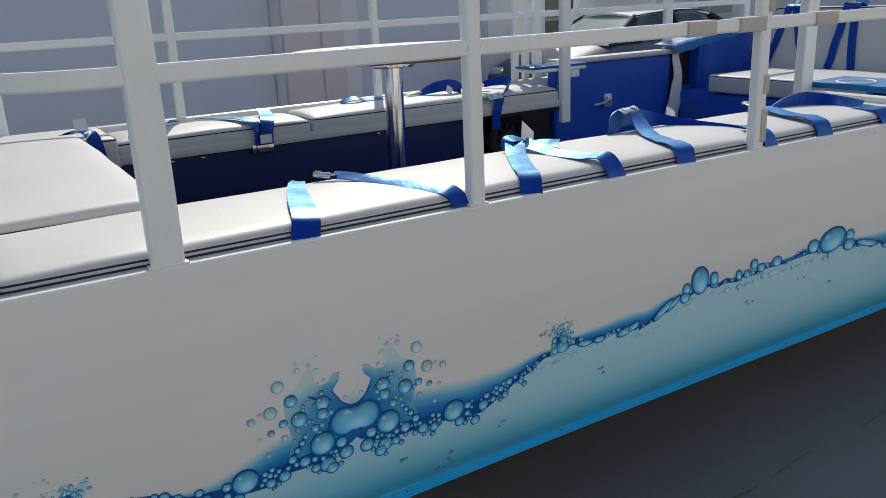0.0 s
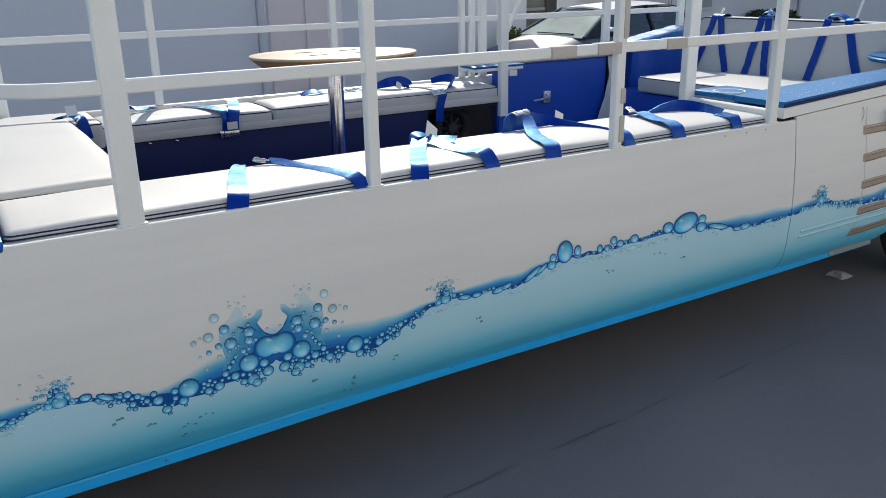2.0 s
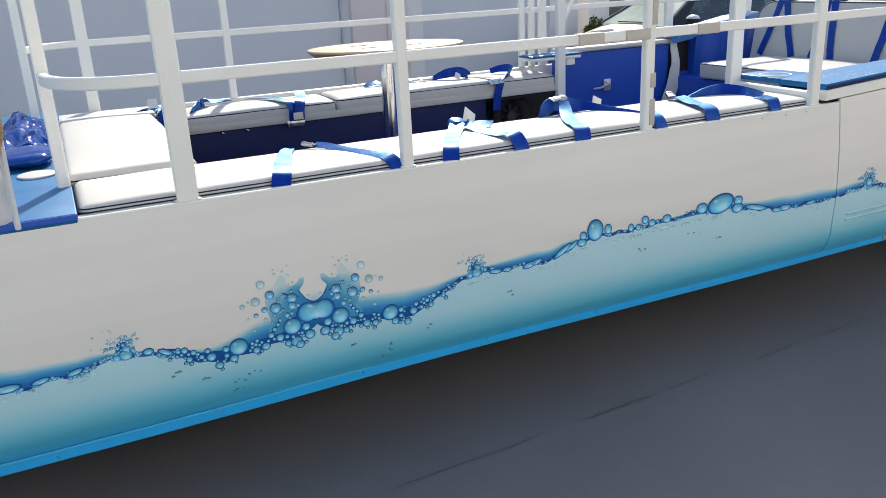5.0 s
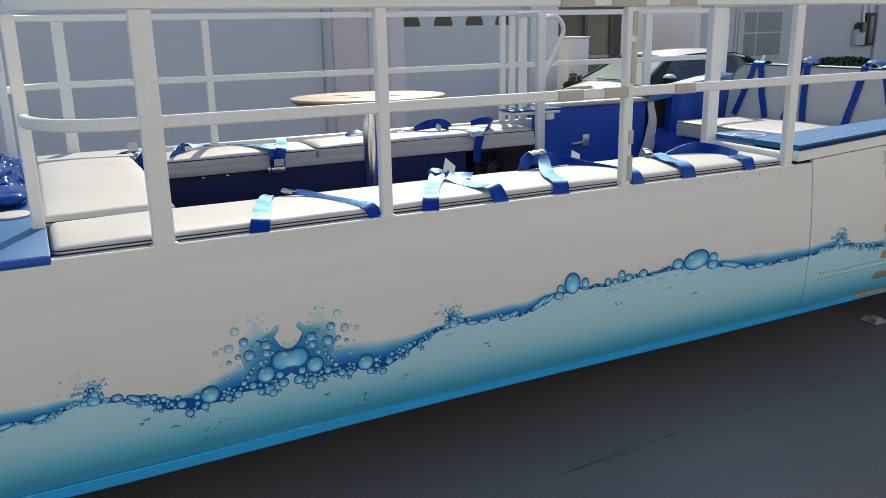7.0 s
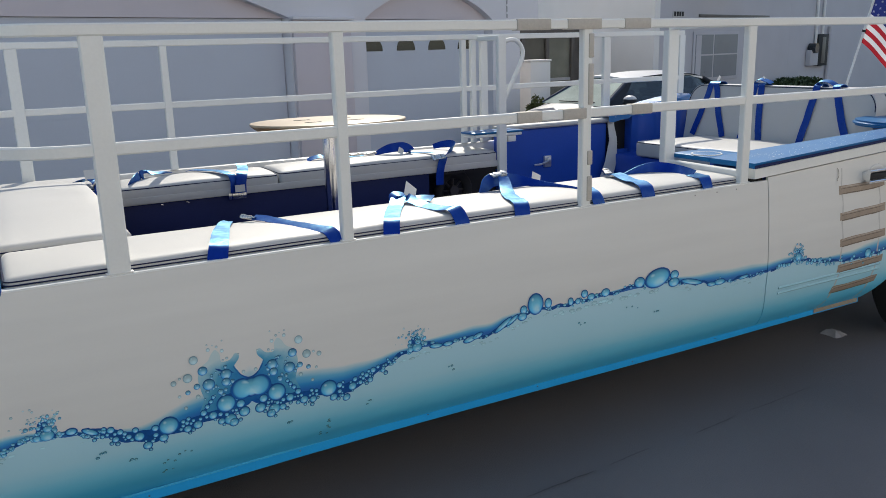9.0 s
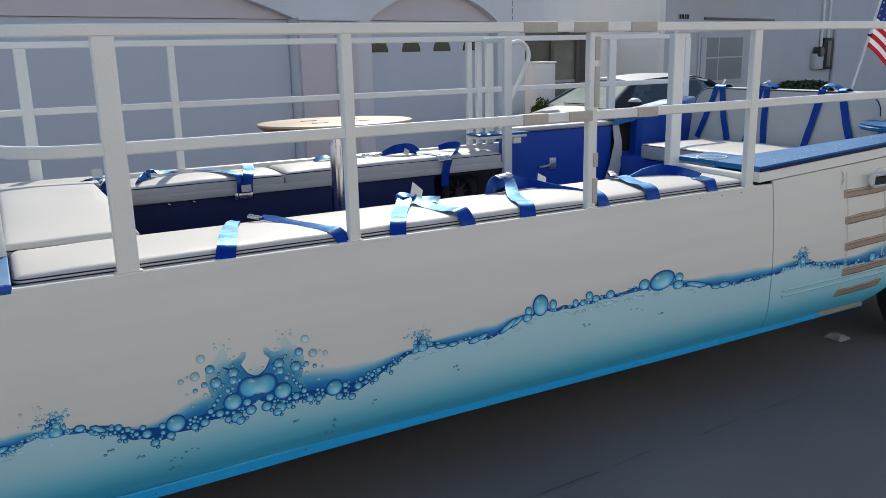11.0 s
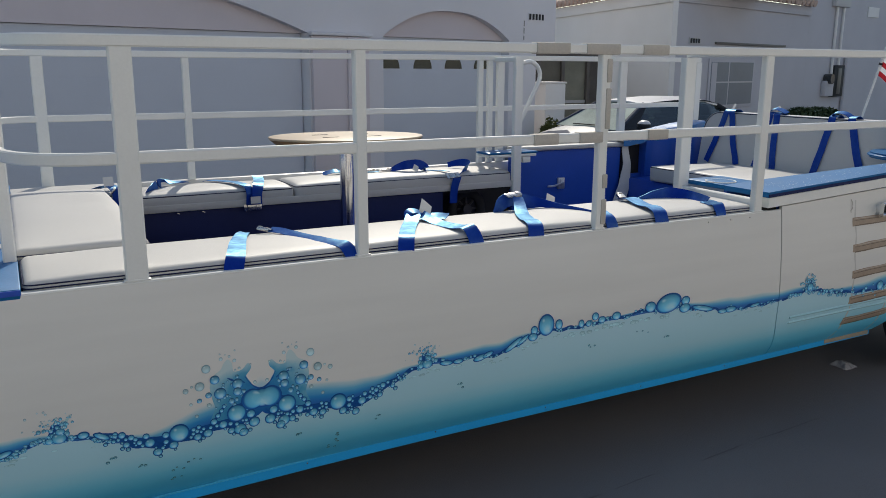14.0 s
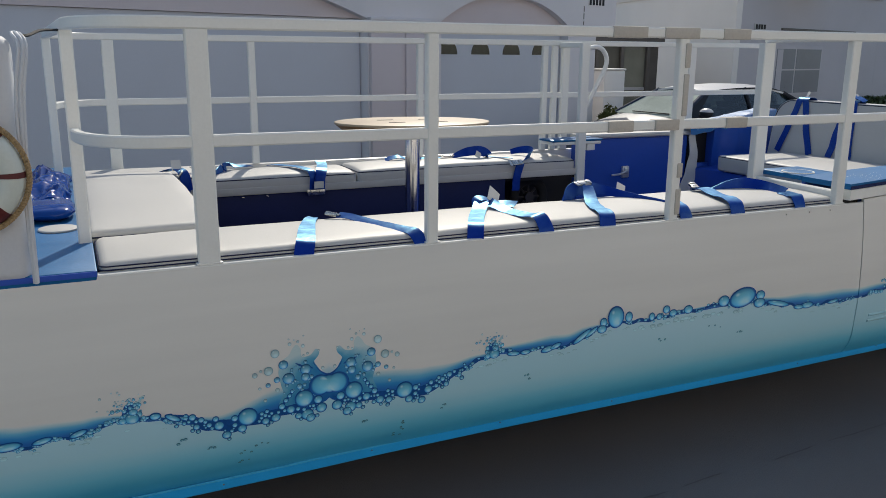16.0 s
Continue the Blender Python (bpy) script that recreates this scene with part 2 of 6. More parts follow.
BAND = [(-1.6, 0.06), (-0.45, 0.05), (-0.30, 0.035), (-0.2, 0.008), (-0.08, 0.010), (0.04, 0.045), (0.15, 0.078), (0.28, 0.09), (0.40, 0.09), (0.55, 0.082), (0.66, 0.065), (0.76, 0.035), (0.86, 0.012), (0.95, 0.02), (1.1, 0.038),
        (1.22, 0.032), (1.32, 0.006), (1.9, 0.004), (2.1, 0.025), (2.25, 0.045), (2.45, 0.045), (2.65, 0.028), (2.8, 0.006), (2.95, 0.02), (3.2, 0.05), (3.5, 0.06), (5.0, 0.05)]


def wave(x):
    k = [float(np.interp(x + d, *zip(*WAVE))) for d in (-0.02, 0, 0.02)]
    return 0.25 * k[0] + 0.5 * k[1] + 0.25 * k[2]


def band(x):
    return max(float(np.interp(x, *zip(*BAND))), 0.004)


def hull_y(z):
    k = [float(np.interp(z + d, HULL_Z, HULL_Y)) for d in (-0.025, 0, 0.025)]
    return sum(k) / 3


def sill_dz(x):
    """The sill's line: it sags a little towards the bow and lifts towards the rear wheel."""
    return float(np.interp(x, [-0.6, 0.0, 0.3, 0.6, 1.0, 2.2, 3.4], [-0.020, -0.016, -0.011, -0.004, 0.0, 0.0, 0.010]))


def seam_x(z):
    """The front edge of the door, which curves back near the sill."""
    return SEAM - 0.012 * min(1, max(0, (1.0 - z) / 0.3)) + 0.085 * max(0, (0.58 - z) / 0.24) ** 2.0


def arch_x(z):
    """The rear edge of the door, cut round the wheel below."""
    return float(np.interp(z, [0.30, 0.345, 0.45, 0.56, 0.66, 0.78], [3.35, 3.38, 3.46, 3.505, 3.54, 3.60]))


def belt_z(x):
    return 1.012 + 0.052 * (x - 2.56)


def print_material():
    """White wrap with a printed water line: blue above the line, pale water under it, teal at the bottom."""
    m = material("water_wrap", (0.705, 0.693, 0.645), 0.37, vary=0.012, scale=1, coat=0.25)
    n, l = m.node_tree.nodes, m.node_tree.links
    p = n["Principled BSDF"]
    white = p.inputs["Base Color"].links[0].from_socket
    uv = n.new("ShaderNodeUVMap")
    uv.uv_map = "print"
    sep = n.new("ShaderNodeSeparateXYZ")
    l.new(uv.outputs[0], sep.inputs[0])
    no = n.new("ShaderNodeTexNoise")
    no.inputs["Scale"].default_value, no.inputs["Detail"].default_value = 3.0, 5
    mp = n.new("ShaderNodeMapping")
    mp.inputs["Scale"].default_value = (0.35, 1.0, 4.5)
    co = n.new("ShaderNodeTexCoord")
    l.new(co.outputs["Object"], mp.inputs[0])
    l.new(mp.outputs[0], no.inputs["Vector"])
    off = n.new("ShaderNodeMath")
    off.operation = "MULTIPLY_ADD"
    off.inputs[1].default_value, off.inputs[2].default_value = 0.05, -0.025
    l.new(no.outputs["Fac"], off.inputs[0])
    add = n.new("ShaderNodeMath")
    add.operation = "ADD"
    l.new(sep.outputs[1], add.inputs[0])
    l.new(off.outputs[0], add.inputs[1])
    # long soft tone bands in the white, in place of reflections on the hull
    sheen_streak = n.new("ShaderNodeMapRange")
    sheen_streak.inputs[1].default_value, sheen_streak.inputs[2].default_value = 0.2, 0.8
    sheen_streak.inputs[3].default_value, sheen_streak.inputs[4].default_value = 0.945, 1.055
    l.new(no.outputs["Fac"], sheen_streak.inputs[0])
    wv = n.new("ShaderNodeVectorMath")
    wv.operation = "SCALE"
    l.new(white, wv.inputs[0])
    l.new(sheen_streak.outputs[0], wv.inputs["Scale"])
    white = wv.outputs[0]
    # above the line
    up = n.new("ShaderNodeMapRange")
    up.inputs[1].default_value, up.inputs[2].default_value = -0.01, 0.10
    l.new(add.outputs[0], up.inputs[0])
    ru = n.new("ShaderNodeValToRGB")
    e = ru.color_ramp.elements
    e[0].position, e[0].color = 0.0, (0.005, 0.14, 0.43, 0)
    e[1].position, e[1].color = 0.97, (0.66, 0.71, 0.70, 1)
    for pos, c in ((0.26, (0.004, 0.13, 0.45, 0.0)), (0.46, (0.014, 0.25, 0.56, 0.0)), (0.66, (0.10, 0.43, 0.63, 0.04)), (0.84, (0.40, 0.60, 0.65, 0.25))):
        k = e.new(pos)
        k.color = c
    l.new(up.outputs[0], ru.inputs[0])
    mu = n.new("ShaderNodeMix")
    mu.data_type = "RGBA"
    l.new(ru.outputs["Alpha"], mu.inputs["Factor"])
    l.new(ru.outputs["Color"], mu.inputs["A"])
    l.new(white, mu.inputs["B"])
    # under the line
    dn = n.new("ShaderNodeMapRange")
    dn.inputs[1].default_value, dn.inputs[2].default_value = 0.33, 0.63
    tier = n.new("ShaderNodeMath")
    tier.operation = "ADD"
    l.new(sep.outputs[0], tier.inputs[0])
    l.new(off.outputs[0], tier.inputs[1])
    l.new(tier.outputs[0], dn.inputs[0])
    rd = n.new("ShaderNodeValToRGB")
    e = rd.color_ramp.elements
    e[0].position, e[0].color = 0.0, (0.065, 0.55, 0.85, 1)
    e[1].position, e[1].color = 1.0, (0.445, 0.69, 0.77, 1)
    for pos, c in ((0.18, (0.09, 0.58, 0.85, 1)), (0.34, (0.17, 0.625, 0.83, 1)), (0.47, (0.30, 0.665, 0.80, 1)), (0.62, (0.41, 0.69, 0.78, 1))):
        k = e.new(pos)
        k.color = c
    l.new(dn.outputs[0], rd.inputs[0])
    pick = n.new("ShaderNodeMath")
    pick.operation = "GREATER_THAN"
    pick.inputs[1].default_value = 0.0
    l.new(sep.outputs[1], pick.inputs[0])
    mx = n.new("ShaderNodeMix")
    mx.data_type = "RGBA"
    l.new(pick.outputs[0], mx.inputs["Factor"])
    l.new(rd.outputs["Color"], mx.inputs["A"])
    l.new(mu.outputs["Result"], mx.inputs["B"])
    l.new(mx.outputs["Result"], p.inputs["Base Color"])
    return m


PRINT = print_material()


def hull_panel(name, left, right, low, top, step=0.012, rows=44, parent=None, label="", thick=0.012):
    """A curved side panel between two edges x(z), with its print coordinates."""
    bm = bmesh.new()
    uv = bm.loops.layers.uv.new("print")
    cols = max(2, int((right(0.6) - left(0.6)) / step))
    g = []
    for j in range(rows + 1):
        row = []
        for i in range(cols + 1):
            s = j / rows
            x = left(0.6) + (right(0.6) - left(0.6)) * i / cols
            z = low(x) + (top(x) - low(x)) * s
            x = left(z) + (right(z) - left(z)) * i / cols
            row.append(bm.verts.new((x, hull_y(z), z)))
        g.append(row)
    for j in range(rows):
        for i in range(cols):
            f = bm.faces.new((g[j][i], g[j][i + 1], g[j + 1][i + 1], g[j + 1][i]))
            for lp in f.loops:
                x, z = lp.vert.co.x, lp.vert.co.z
                d = z - wave(x)
                lp[uv].uv = (z, d * 0.08 / band(x) if d > 0 else d)
    edge = [e for e in bm.edges if e.is_boundary]
    made = bmesh.ops.extrude_edge_only(bm, edges=edge)
    for v in made["geom"]:
        if isinstance(v, bmesh.types.BMVert):
            v.co.y += thick
    return part(name, bm, PRINT, parent, label)


side = hull_panel("side_panel", lambda z: -1.5, seam_x, lambda x: 0.325 + sill_dz(x), lambda x: 1.0, parent=boat, label="long white side panel with printed blue bubbles and water")
door = hull_panel("door", lambda z: seam_x(z) + 0.005, arch_x, lambda x: 0.325 + sill_dz(x), belt_z, parent=boat, label="white car door with printed water and rope ladder")


def quarter():
    bm = bmesh.new()
    uv = bm.loops.layers.uv.new("print")
    cols, rows = 60, 24
    g = []
    for j in range(rows + 1):
        row = []
        for i in range(cols + 1):
            x = 3.605 + 1.4 * i / cols
            d = abs(x - 4.0)
            low = 0.40 + math.sqrt(max(0.43 ** 2 - d * d, 0)) if d < 0.43 else 0.36
            z = max(low, 0.36) + (belt_z(x) - max(low, 0.36)) * j / rows
            row.append(bm.verts.new((x + 0.0, hull_y(z) + 0.03 * max(0, x - 4.3) ** 2, z)))
        g.append(row)
    for j in range(rows):
        for i in range(cols):
            f = bm.faces.new((g[j][i], g[j][i + 1], g[j + 1][i + 1], g[j + 1][i]))
            for lp in f.loops:
                x, z = lp.vert.co.x, lp.vert.co.z
                d = z - wave(x)
                lp[uv].uv = (z, d * 0.08 / band(x) if d > 0 else d)
    made = bmesh.ops.extrude_edge_only(bm, edges=[e for e in bm.edges if e.is_boundary])
    for v in made["geom"]:
        if isinstance(v, bmesh.types.BMVert):
            v.co.y += 0.012
    return part("rear_quarter_panel", bm, PRINT, boat)


quarter()
# sill flange along the bottom
part("sill", sweep([(-1.5 + 0.203 * k, 0.098, 0.312 + sill_dz(-1.5 + 0.203 * k)) for k in range(25)], rect(0.03, 0.036, 0.004)), SILL, boat, "bright blue sill strip")
part("sill_lip", sweep([(-1.5 + 0.1887 * k, 0.083, 0.3305 + sill_dz(-1.5 + 0.1887 * k)) for k in range(25)], rect(0.005, 0.006, 0.001)), material("sill_lip_blue", (0.06, 0.46, 0.76), 0.4, vary=0.06), boat, "paler edge along the sill")
for k in range(9):
    bm = disc(0, 0, 0, 0.0028, 0.002, 10, 0.0006)
    bm.transform(pose(-0.9 + 0.47 * k, 0.0825, 0.316 + 0.004 * math.sin(5 * k) + sill_dz(-0.9 + 0.47 * k), 90, 0, 0))
    part("screw", bm, BUCKLE, boat, "small steel screw in the sill")
for x in (2.14, 2.26, 2.37):
    bm = disc(0, 0, 0, 0.003, 0.002, 10, 0.0006)
    bm.transform(pose(x, hull_y(0.982) + 0.001, 0.982, 90, 0, 0))
    part("rivet", bm, BUCKLE, side, "small rivet near the hull's top edge")
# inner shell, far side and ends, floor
# black sheet: the shade behind the side panel put into colour
part("inner_shade_liner", box(-1.5, 3.33, 0.125, 0.14, 0.30, 0.95), BLACK, boat)
part("far_side_panel", box(-1.5, 5.0, 2.12, 2.155, 0.30, 0.99, 0.01), WRAP, boat, "plain white far side of the hull")
part("front_bulkhead", box(-1.5, -1.47, 0.02, 2.12, 0.32, 1.0, 0.01), WRAP, boat)
part("rear_bulkhead", box(4.97, 5.0, 0.06, 2.12, 0.36, 1.1, 0.01), WRAP, boat)
part("floor_pan", box(-1.45, 4.95, 0.14, 2.115, 0.44, 0.47), NAVY, boat, "dark navy carpeted floor")
part("top_lip", sweep([(-1.5, 0.016, 0.997), (2.46, 0.016, 0.997)], rect(0.034, 0.008, 0.003)), RAIL, boat, "thin white lip along the hull top")
part("near_bench_base", box(-0.5, 2.46, 0.05, 0.345, 0.47, 0.977, 0.006), NAVY, boat, "navy bench base")
part("bow_bench_base", box(-0.5, 0.08, 0.35, 1.76, 0.47, 0.975, 0.006), NAVY, boat, "navy bench base")
part("far_bench_base", box(-0.5, 1.93, 1.795, 2.11, 0.47, 0.884, 0.006), NAVY, boat, "navy bench base")
# back and top of the open recess, black to paint in its shade
bm = box(1.932, 2.556, 2.07, 2.11, 0.47, 0.884)
box(1.932, 2.42, 1.80, 2.069, 0.861, 0.884, bm=bm)
part("locker_recess", bm, BLACK, boat, "black boards that give the recess below the bench its shade")
part("foredeck", box(-1.46, -0.252, -0.002, 2.115, 0.985, 1.016, 0.005), DECK, boat, "bright blue padded foredeck")

# rear side deck with its white moulding
def strip(name, mat, y0, y1, lift, thick, label="", x0=2.475, x1=4.96, taper=0.0):
    bm = bmesh.new()
    n = 20
    rows = []
    for i in range(n + 1):
        x = x0 + (x1 - x0) * i / n
        z = belt_z(x) + lift
        w = y0 + (y1 - y0) * (1 - taper * min(1, max(0, (x - 2.7) / 0.9)))
        rows.append([bm.verts.new(p) for p in ((x, y0, z), (x, w, z), (x, w, z + thick), (x, y0, z + thick))])
    for a, b in zip(rows, rows[1:]):
        for k in range(4):
            bm.faces.new((a[k], a[(k + 1) % 4], b[(k + 1) % 4], b[k]))
    bm.faces.new(rows[0][::-1])
    bm.faces.new(rows[-1])
    bmesh.ops.bevel(bm, geom=[e for e in bm.edges if e.calc_face_angle(0) > 1], offset=0.004, segments=2, affect="EDGES")
    return part(name, bm, mat, boat, label)


strip("deck_moulding", RAIL, -0.002, 0.05, 0.004, 0.041, "white moulding under the deck edge")
strip("side_deck", DECK, 0.002, 0.24, 0.046, 0.022, "bright blue padded side deck", taper=0.35)
strip("deck_edge", NAVY, -0.0035, 0.0015, 0.047, 0.012, "navy strip along the deck edge")
# darker strip paints the shade on the foredeck's front face
part("foredeck_edge", box(-1.46, -0.254, -0.0065, -0.0025, 0.999, 1.013), ROYAL, boat, "darker blue strip for the shaded foredeck edge")
part("deck_corner", box(2.475, 2.70, 0.243, 0.47, belt_z(2.56) + 0.044, belt_z(2.56) + 0.066, 0.006), DECK, boat, "blue padded deck corner")
part("inner_coaming", box(2.48, 4.95, 0.225, 0.242, 0.47, 1.052), ROYAL, boat, "royal blue inner side under the deck")
# black strip paints the gap under the moulding dark
strip("belt_shade_filler", BLACK, 0.03, 0.06, -0.03, 0.03, x0=2.46, x1=2.56)
# cup holder rings
part("cup_lid", disc(-0.345, 0.565, 1.016, 0.058, 0.007, 40, 0.003), VINYL, boat, "white round lid in the foredeck")
z = belt_z(2.56) + 0.0665
part("cup_lid", disc(2.545, 0.325, z, 0.060, 0.003, 40, 0.001), DECK, boat, "blue round lid set in the deck corner")
part("cup_recess", sweep([(2.545 + 0.064 * math.cos(q), 0.325 + 0.064 * math.sin(q), z + 0.0008) for q in [2 * math.pi * k / 36 for k in range(36)]], rect(0.007, 0.006, 0.0015), closed=True), RAIL, boat, "white ring round the lid")

# pale flecks scattered over the deck, in place of its sunlit glitter
glint_rnd = random.Random(5)
bm = bmesh.new()
for k in range(240):
    x = 2.60 + 1.5 * glint_rnd.random() ** 1.4
    y = glint_rnd.uniform(0.012, 0.16)
    r = glint_rnd.uniform(0.0010, 0.0030)
    zt = belt_z(x) + 0.068
    base = [bm.verts.new((x + r * glint_rnd.uniform(1, 2) * math.cos(a), y + r * math.sin(a), zt)) for a in (0, 1.4, 2.9, 4.6)]
    tip = bm.verts.new((x, y, zt + 0.2 * r))
    for i in range(4):
        bm.faces.new((base[i], base[(i + 1) % 4], tip))
tagged(part("deck_glints", bm, TAG, boat, "pale flecks that stand for glitter on the blue deck", smooth=False), kind="stuff")

# ---- railings ----
def post(parent, x, y, z0, z1, w=0.034, d=0.03):
    return part("post", sweep([(x, y, z0), (x, y, z1)], rect(w, d), up=(0, 1, 0)), RAIL, parent)


A, B = (-0.272, 0.35), (-0.345, 1.79)
TOP, MID = 1.632, 1.332
near_rail = thing("railing", "white painted steel guard rail above the near bench", "railing", "guard rails")
for x, w in ((0.029, 0.058), (0.688, 0.036), (1.605, 0.040), (2.42, 0.045)):
    post(near_rail, x, 0.016, 1.0, TOP - 0.016, w)
post(near_rail, 2.45, 0.47, 1.0, TOP - 0.016, 0.062, 0.04)
post(near_rail, A[0], A[1], 1.016, TOP - 0.016, 0.036)
top_line = [(4.9, 0.016, TOP), (2.45, 0.016, TOP), (0.03, 0.016, TOP), *arc((-0.05, 0.016, TOP), (A[0], A[1], TOP), (-0.26, 0.02, TOP), 8), (B[0], B[1], TOP), *arc((B[0], B[1], TOP), (-0.1, 2.128, TOP), (-0.33, 2.12, TOP), 8)[1:]]
part("top_rail", sweep(top_line, rect(0.03, 0.032)), RAIL, near_rail)
part("middle_rail", sweep([(4.9, 0.016, MID), (2.45, 0.016, MID), (0.03, 0.016, MID), *arc((-0.02, 0.016, MID), (A[0], A[1], MID), (-0.27, 0.03, MID), 8)], rect(0.025, 0.033)), RAIL, near_rail)
part("foot_rail", sweep([(2.43, 0.03, 1.035), (2.45, 0.46, 1.035)], rect(0.03, 0.03)), RAIL, near_rail)
part("cross_rail", sweep([(2.43, 0.03, TOP), (2.45, 0.47, TOP)], rect(0.03, 0.03)), RAIL, near_rail)
# tan tape sleeves on the gate part of the rail
for x0, x1, z, h in ((1.31, 1.445, TOP, 0.036), (1.515, 1.66, TOP, 0.036), (1.765, 1.885, TOP, 0.036), (1.31, 1.41, MID, 0.037), (1.50, 1.60, MID, 0.037), (1.81, 1.905, MID, 0.037)):
    part("tape", box(x0, x1, -0.003, 0.035, z - h / 2, z + h / 2, 0.003), TAPE, near_rail, "tan tape sleeve")
for z0, z1 in ((1.02, 1.11), (1.15, 1.20), (1.36, 1.50), (1.52, 1.60)):
    part("tape", box(1.606, 1.628, -0.003, 0.034, z0, z1, 0.003), TAPE, near_rail, "tan tape sleeve")

far_rail = thing("railing", "white painted steel guard rail along the far bench", "railing", "guard rails")
FY = 2.128
for x, w in ((-0.086, 0.055), (0.60, 0.036), (1.545, 0.036), (2.365, 0.036), (2.435, 0.036), (2.512, 0.05), (3.495, 0.06), (4.185, 0.055)):
    post(far_rail, x, FY, 0.99, TOP - 0.016, w)
post(far_rail, 2.415, 1.78, 0.80, TOP - 0.01, 0.054, 0.034)
post(far_rail, B[0], B[1], 1.016, TOP - 0.016, 0.036)
part("top_rail", sweep([(-0.099, FY, TOP), (2.3, FY, TOP), (4.2, FY, TOP)], rect(0.03, 0.032)), RAIL, far_rail)
part("middle_rail", sweep([(B[0], B[1], 1.322), *arc((B[0], B[1], 1.322), (-0.08, FY, 1.322), (-0.33, 2.12, 1.322), 8)[1:], (2.3, FY, 1.322), (4.2, FY, 1.322)], rect(0.025, 0.032)), RAIL, far_rail)
part("cross_rail", sweep([(2.415, 1.78, TOP - 0.012), (2.48, FY, TOP - 0.012)], rect(0.03, 0.03)), RAIL, far_rail)
part("grab_loop", sweep(smooth_line([(2.43, 1.78, 1.25), (2.50, 1.78, 1.38), (2.57, 1.79, 1.50), (2.565, 1.79, 1.565), (2.51, 1.78, 1.605), (2.43, 1.78, 1.60)], 6), ring(0.013), up=(0, 1, 0)), RAIL, far_rail, "white bent grab handle")


for x, w in ((0.029, 0.058), (0.688, 0.036), (1.605, 0.040), (2.42, 0.045)):
    y = 0.016
    part("foot_plate", box(x - w / 2 - 0.006, x + w / 2 + 0.006, y - 0.0165, y + 0.0165, 1.0015, 1.0055, 0.0012), RAIL, near_rail, "thin steel foot plate")
# ---- cushions ----
def cushion(name, x0, x1, y0, y1, z0, z1, label, crown=0.011, r=0.019, lower=True, group="bench cushions", pipes=None):
    """A stuffed vinyl cushion: crowned top, rounded edges, dark piping round the top edge."""
    bm = box(x0, x1, y0, y1, z0, z1, r, 4)
    lx, ly = x1 - x0, y1 - y0
    n = max(4, int(lx / 0.06))
    m = max(4, int(ly / 0.06))
    for k in range(1, n):
        bmesh.ops.bisect_plane(bm, geom=bm.verts[:] + bm.edges[:] + bm.faces[:], plane_co=(x0 + lx * k / n, 0, 0), plane_no=(1, 0, 0))
    for k in range(1, m):
        bmesh.ops.bisect_plane(bm, geom=bm.verts[:] + bm.edges[:] + bm.faces[:], plane_co=(0, y0 + ly * k / m, 0), plane_no=(0, 1, 0))
    for v in bm.verts:
        s, t = (v.co.x - x0) / lx, (v.co.y - y0) / ly
        w = (max(0, 4 * s * (1 - s)) ** 0.35) * (max(0, 4 * t * (1 - t)) ** 0.6)
        if v.co.z > (z0 + z1) / 2:
            v.co.z += crown * w + 0.004 * noise.noise(Vector((v.co.x * 4, v.co.y * 6, z0)))
    ob = thing(name, label, "cushion", group)
    part("cover", bm, VINYL, ob)
    for z, q in [(z0 + p, 0.0) for p in pipes] if pipes else ((z1 - r * 0.27, 0.9), (z0 + 0.012, 0.0))[:2 if lower else 1]:
        d = max(0, r - (z - z0), r - (z1 - z))
        o = r * q * 0.3 if q else r - math.sqrt(r * r - d * d) - 0.0010
        c = r
        line = []
        for cx, cy, a0 in ((x1 - c, y1 - c, 0), (x0 + c, y1 - c, 90), (x0 + c, y0 + c, 180), (x1 - c, y0 + c, 270)):
            for k in range(5):
                a = radians(a0 + 22.5 * k)
                line.append((cx + (c - o + 0.001) * math.cos(a), cy + (c - o + 0.001) * math.sin(a), z))
        part("piping", sweep(line, ring(0.0021 if pipes else 0.0030, 6), closed=True), PIPING, ob, "navy piping")
    return ob


cushion("bench_cushion", -0.248, 2.44, 0.025, 0.37, 0.978, 1.026, "long white vinyl bench cushion with navy piping", crown=0.011, r=0.024, pipes=(0.0275, 0.0365))
cushion("bench_cushion", -0.262, 0.118, 0.372, 1.62, 0.98, 1.042, "white vinyl cushion across the bow", r=0.020, pipes=(0.042,))
cushion("bench_cushion", -0.30, 0.26, 1.70, 2.105, 0.875, 0.995, "white vinyl corner cushion in the bow", crown=0.01)
cushion("bench_cushion", 0.264, 1.048, 1.785, 2.105, 0.890, 0.962, "white vinyl cushion on the far bench", crown=0.022, r=0.024, lower=False)
cushion("bench_cushion", 1.052, 2.39, 1.785, 2.105, 0.890, 0.968, "white vinyl cushion on the far bench, second one", crown=0.026, r=0.024, lower=False)
part("far_bench_fascia", box(0.262, 2.392, 1.779, 1.794, 0.880, 0.916, 0.004), VINYL, boat, "white vinyl board under the far cushions")
part("near_bench_fascia", box(0.09, 2.44, 0.347, 0.366, 0.86, 0.976, 0.005), VINYL, boat, "white vinyl board under the near cushion")

for x in (0.46, 0.58, 1.36):
    bm = box(-0.008, 0.008, -0.004, 0.004, -0.004, 0.004, 0.002)
    bm.transform(pose(x, 1.788, 0.868, 0, 20, 0))
    part("snap", bm, BUCKLE, boat, "small metal snap below the cushion")

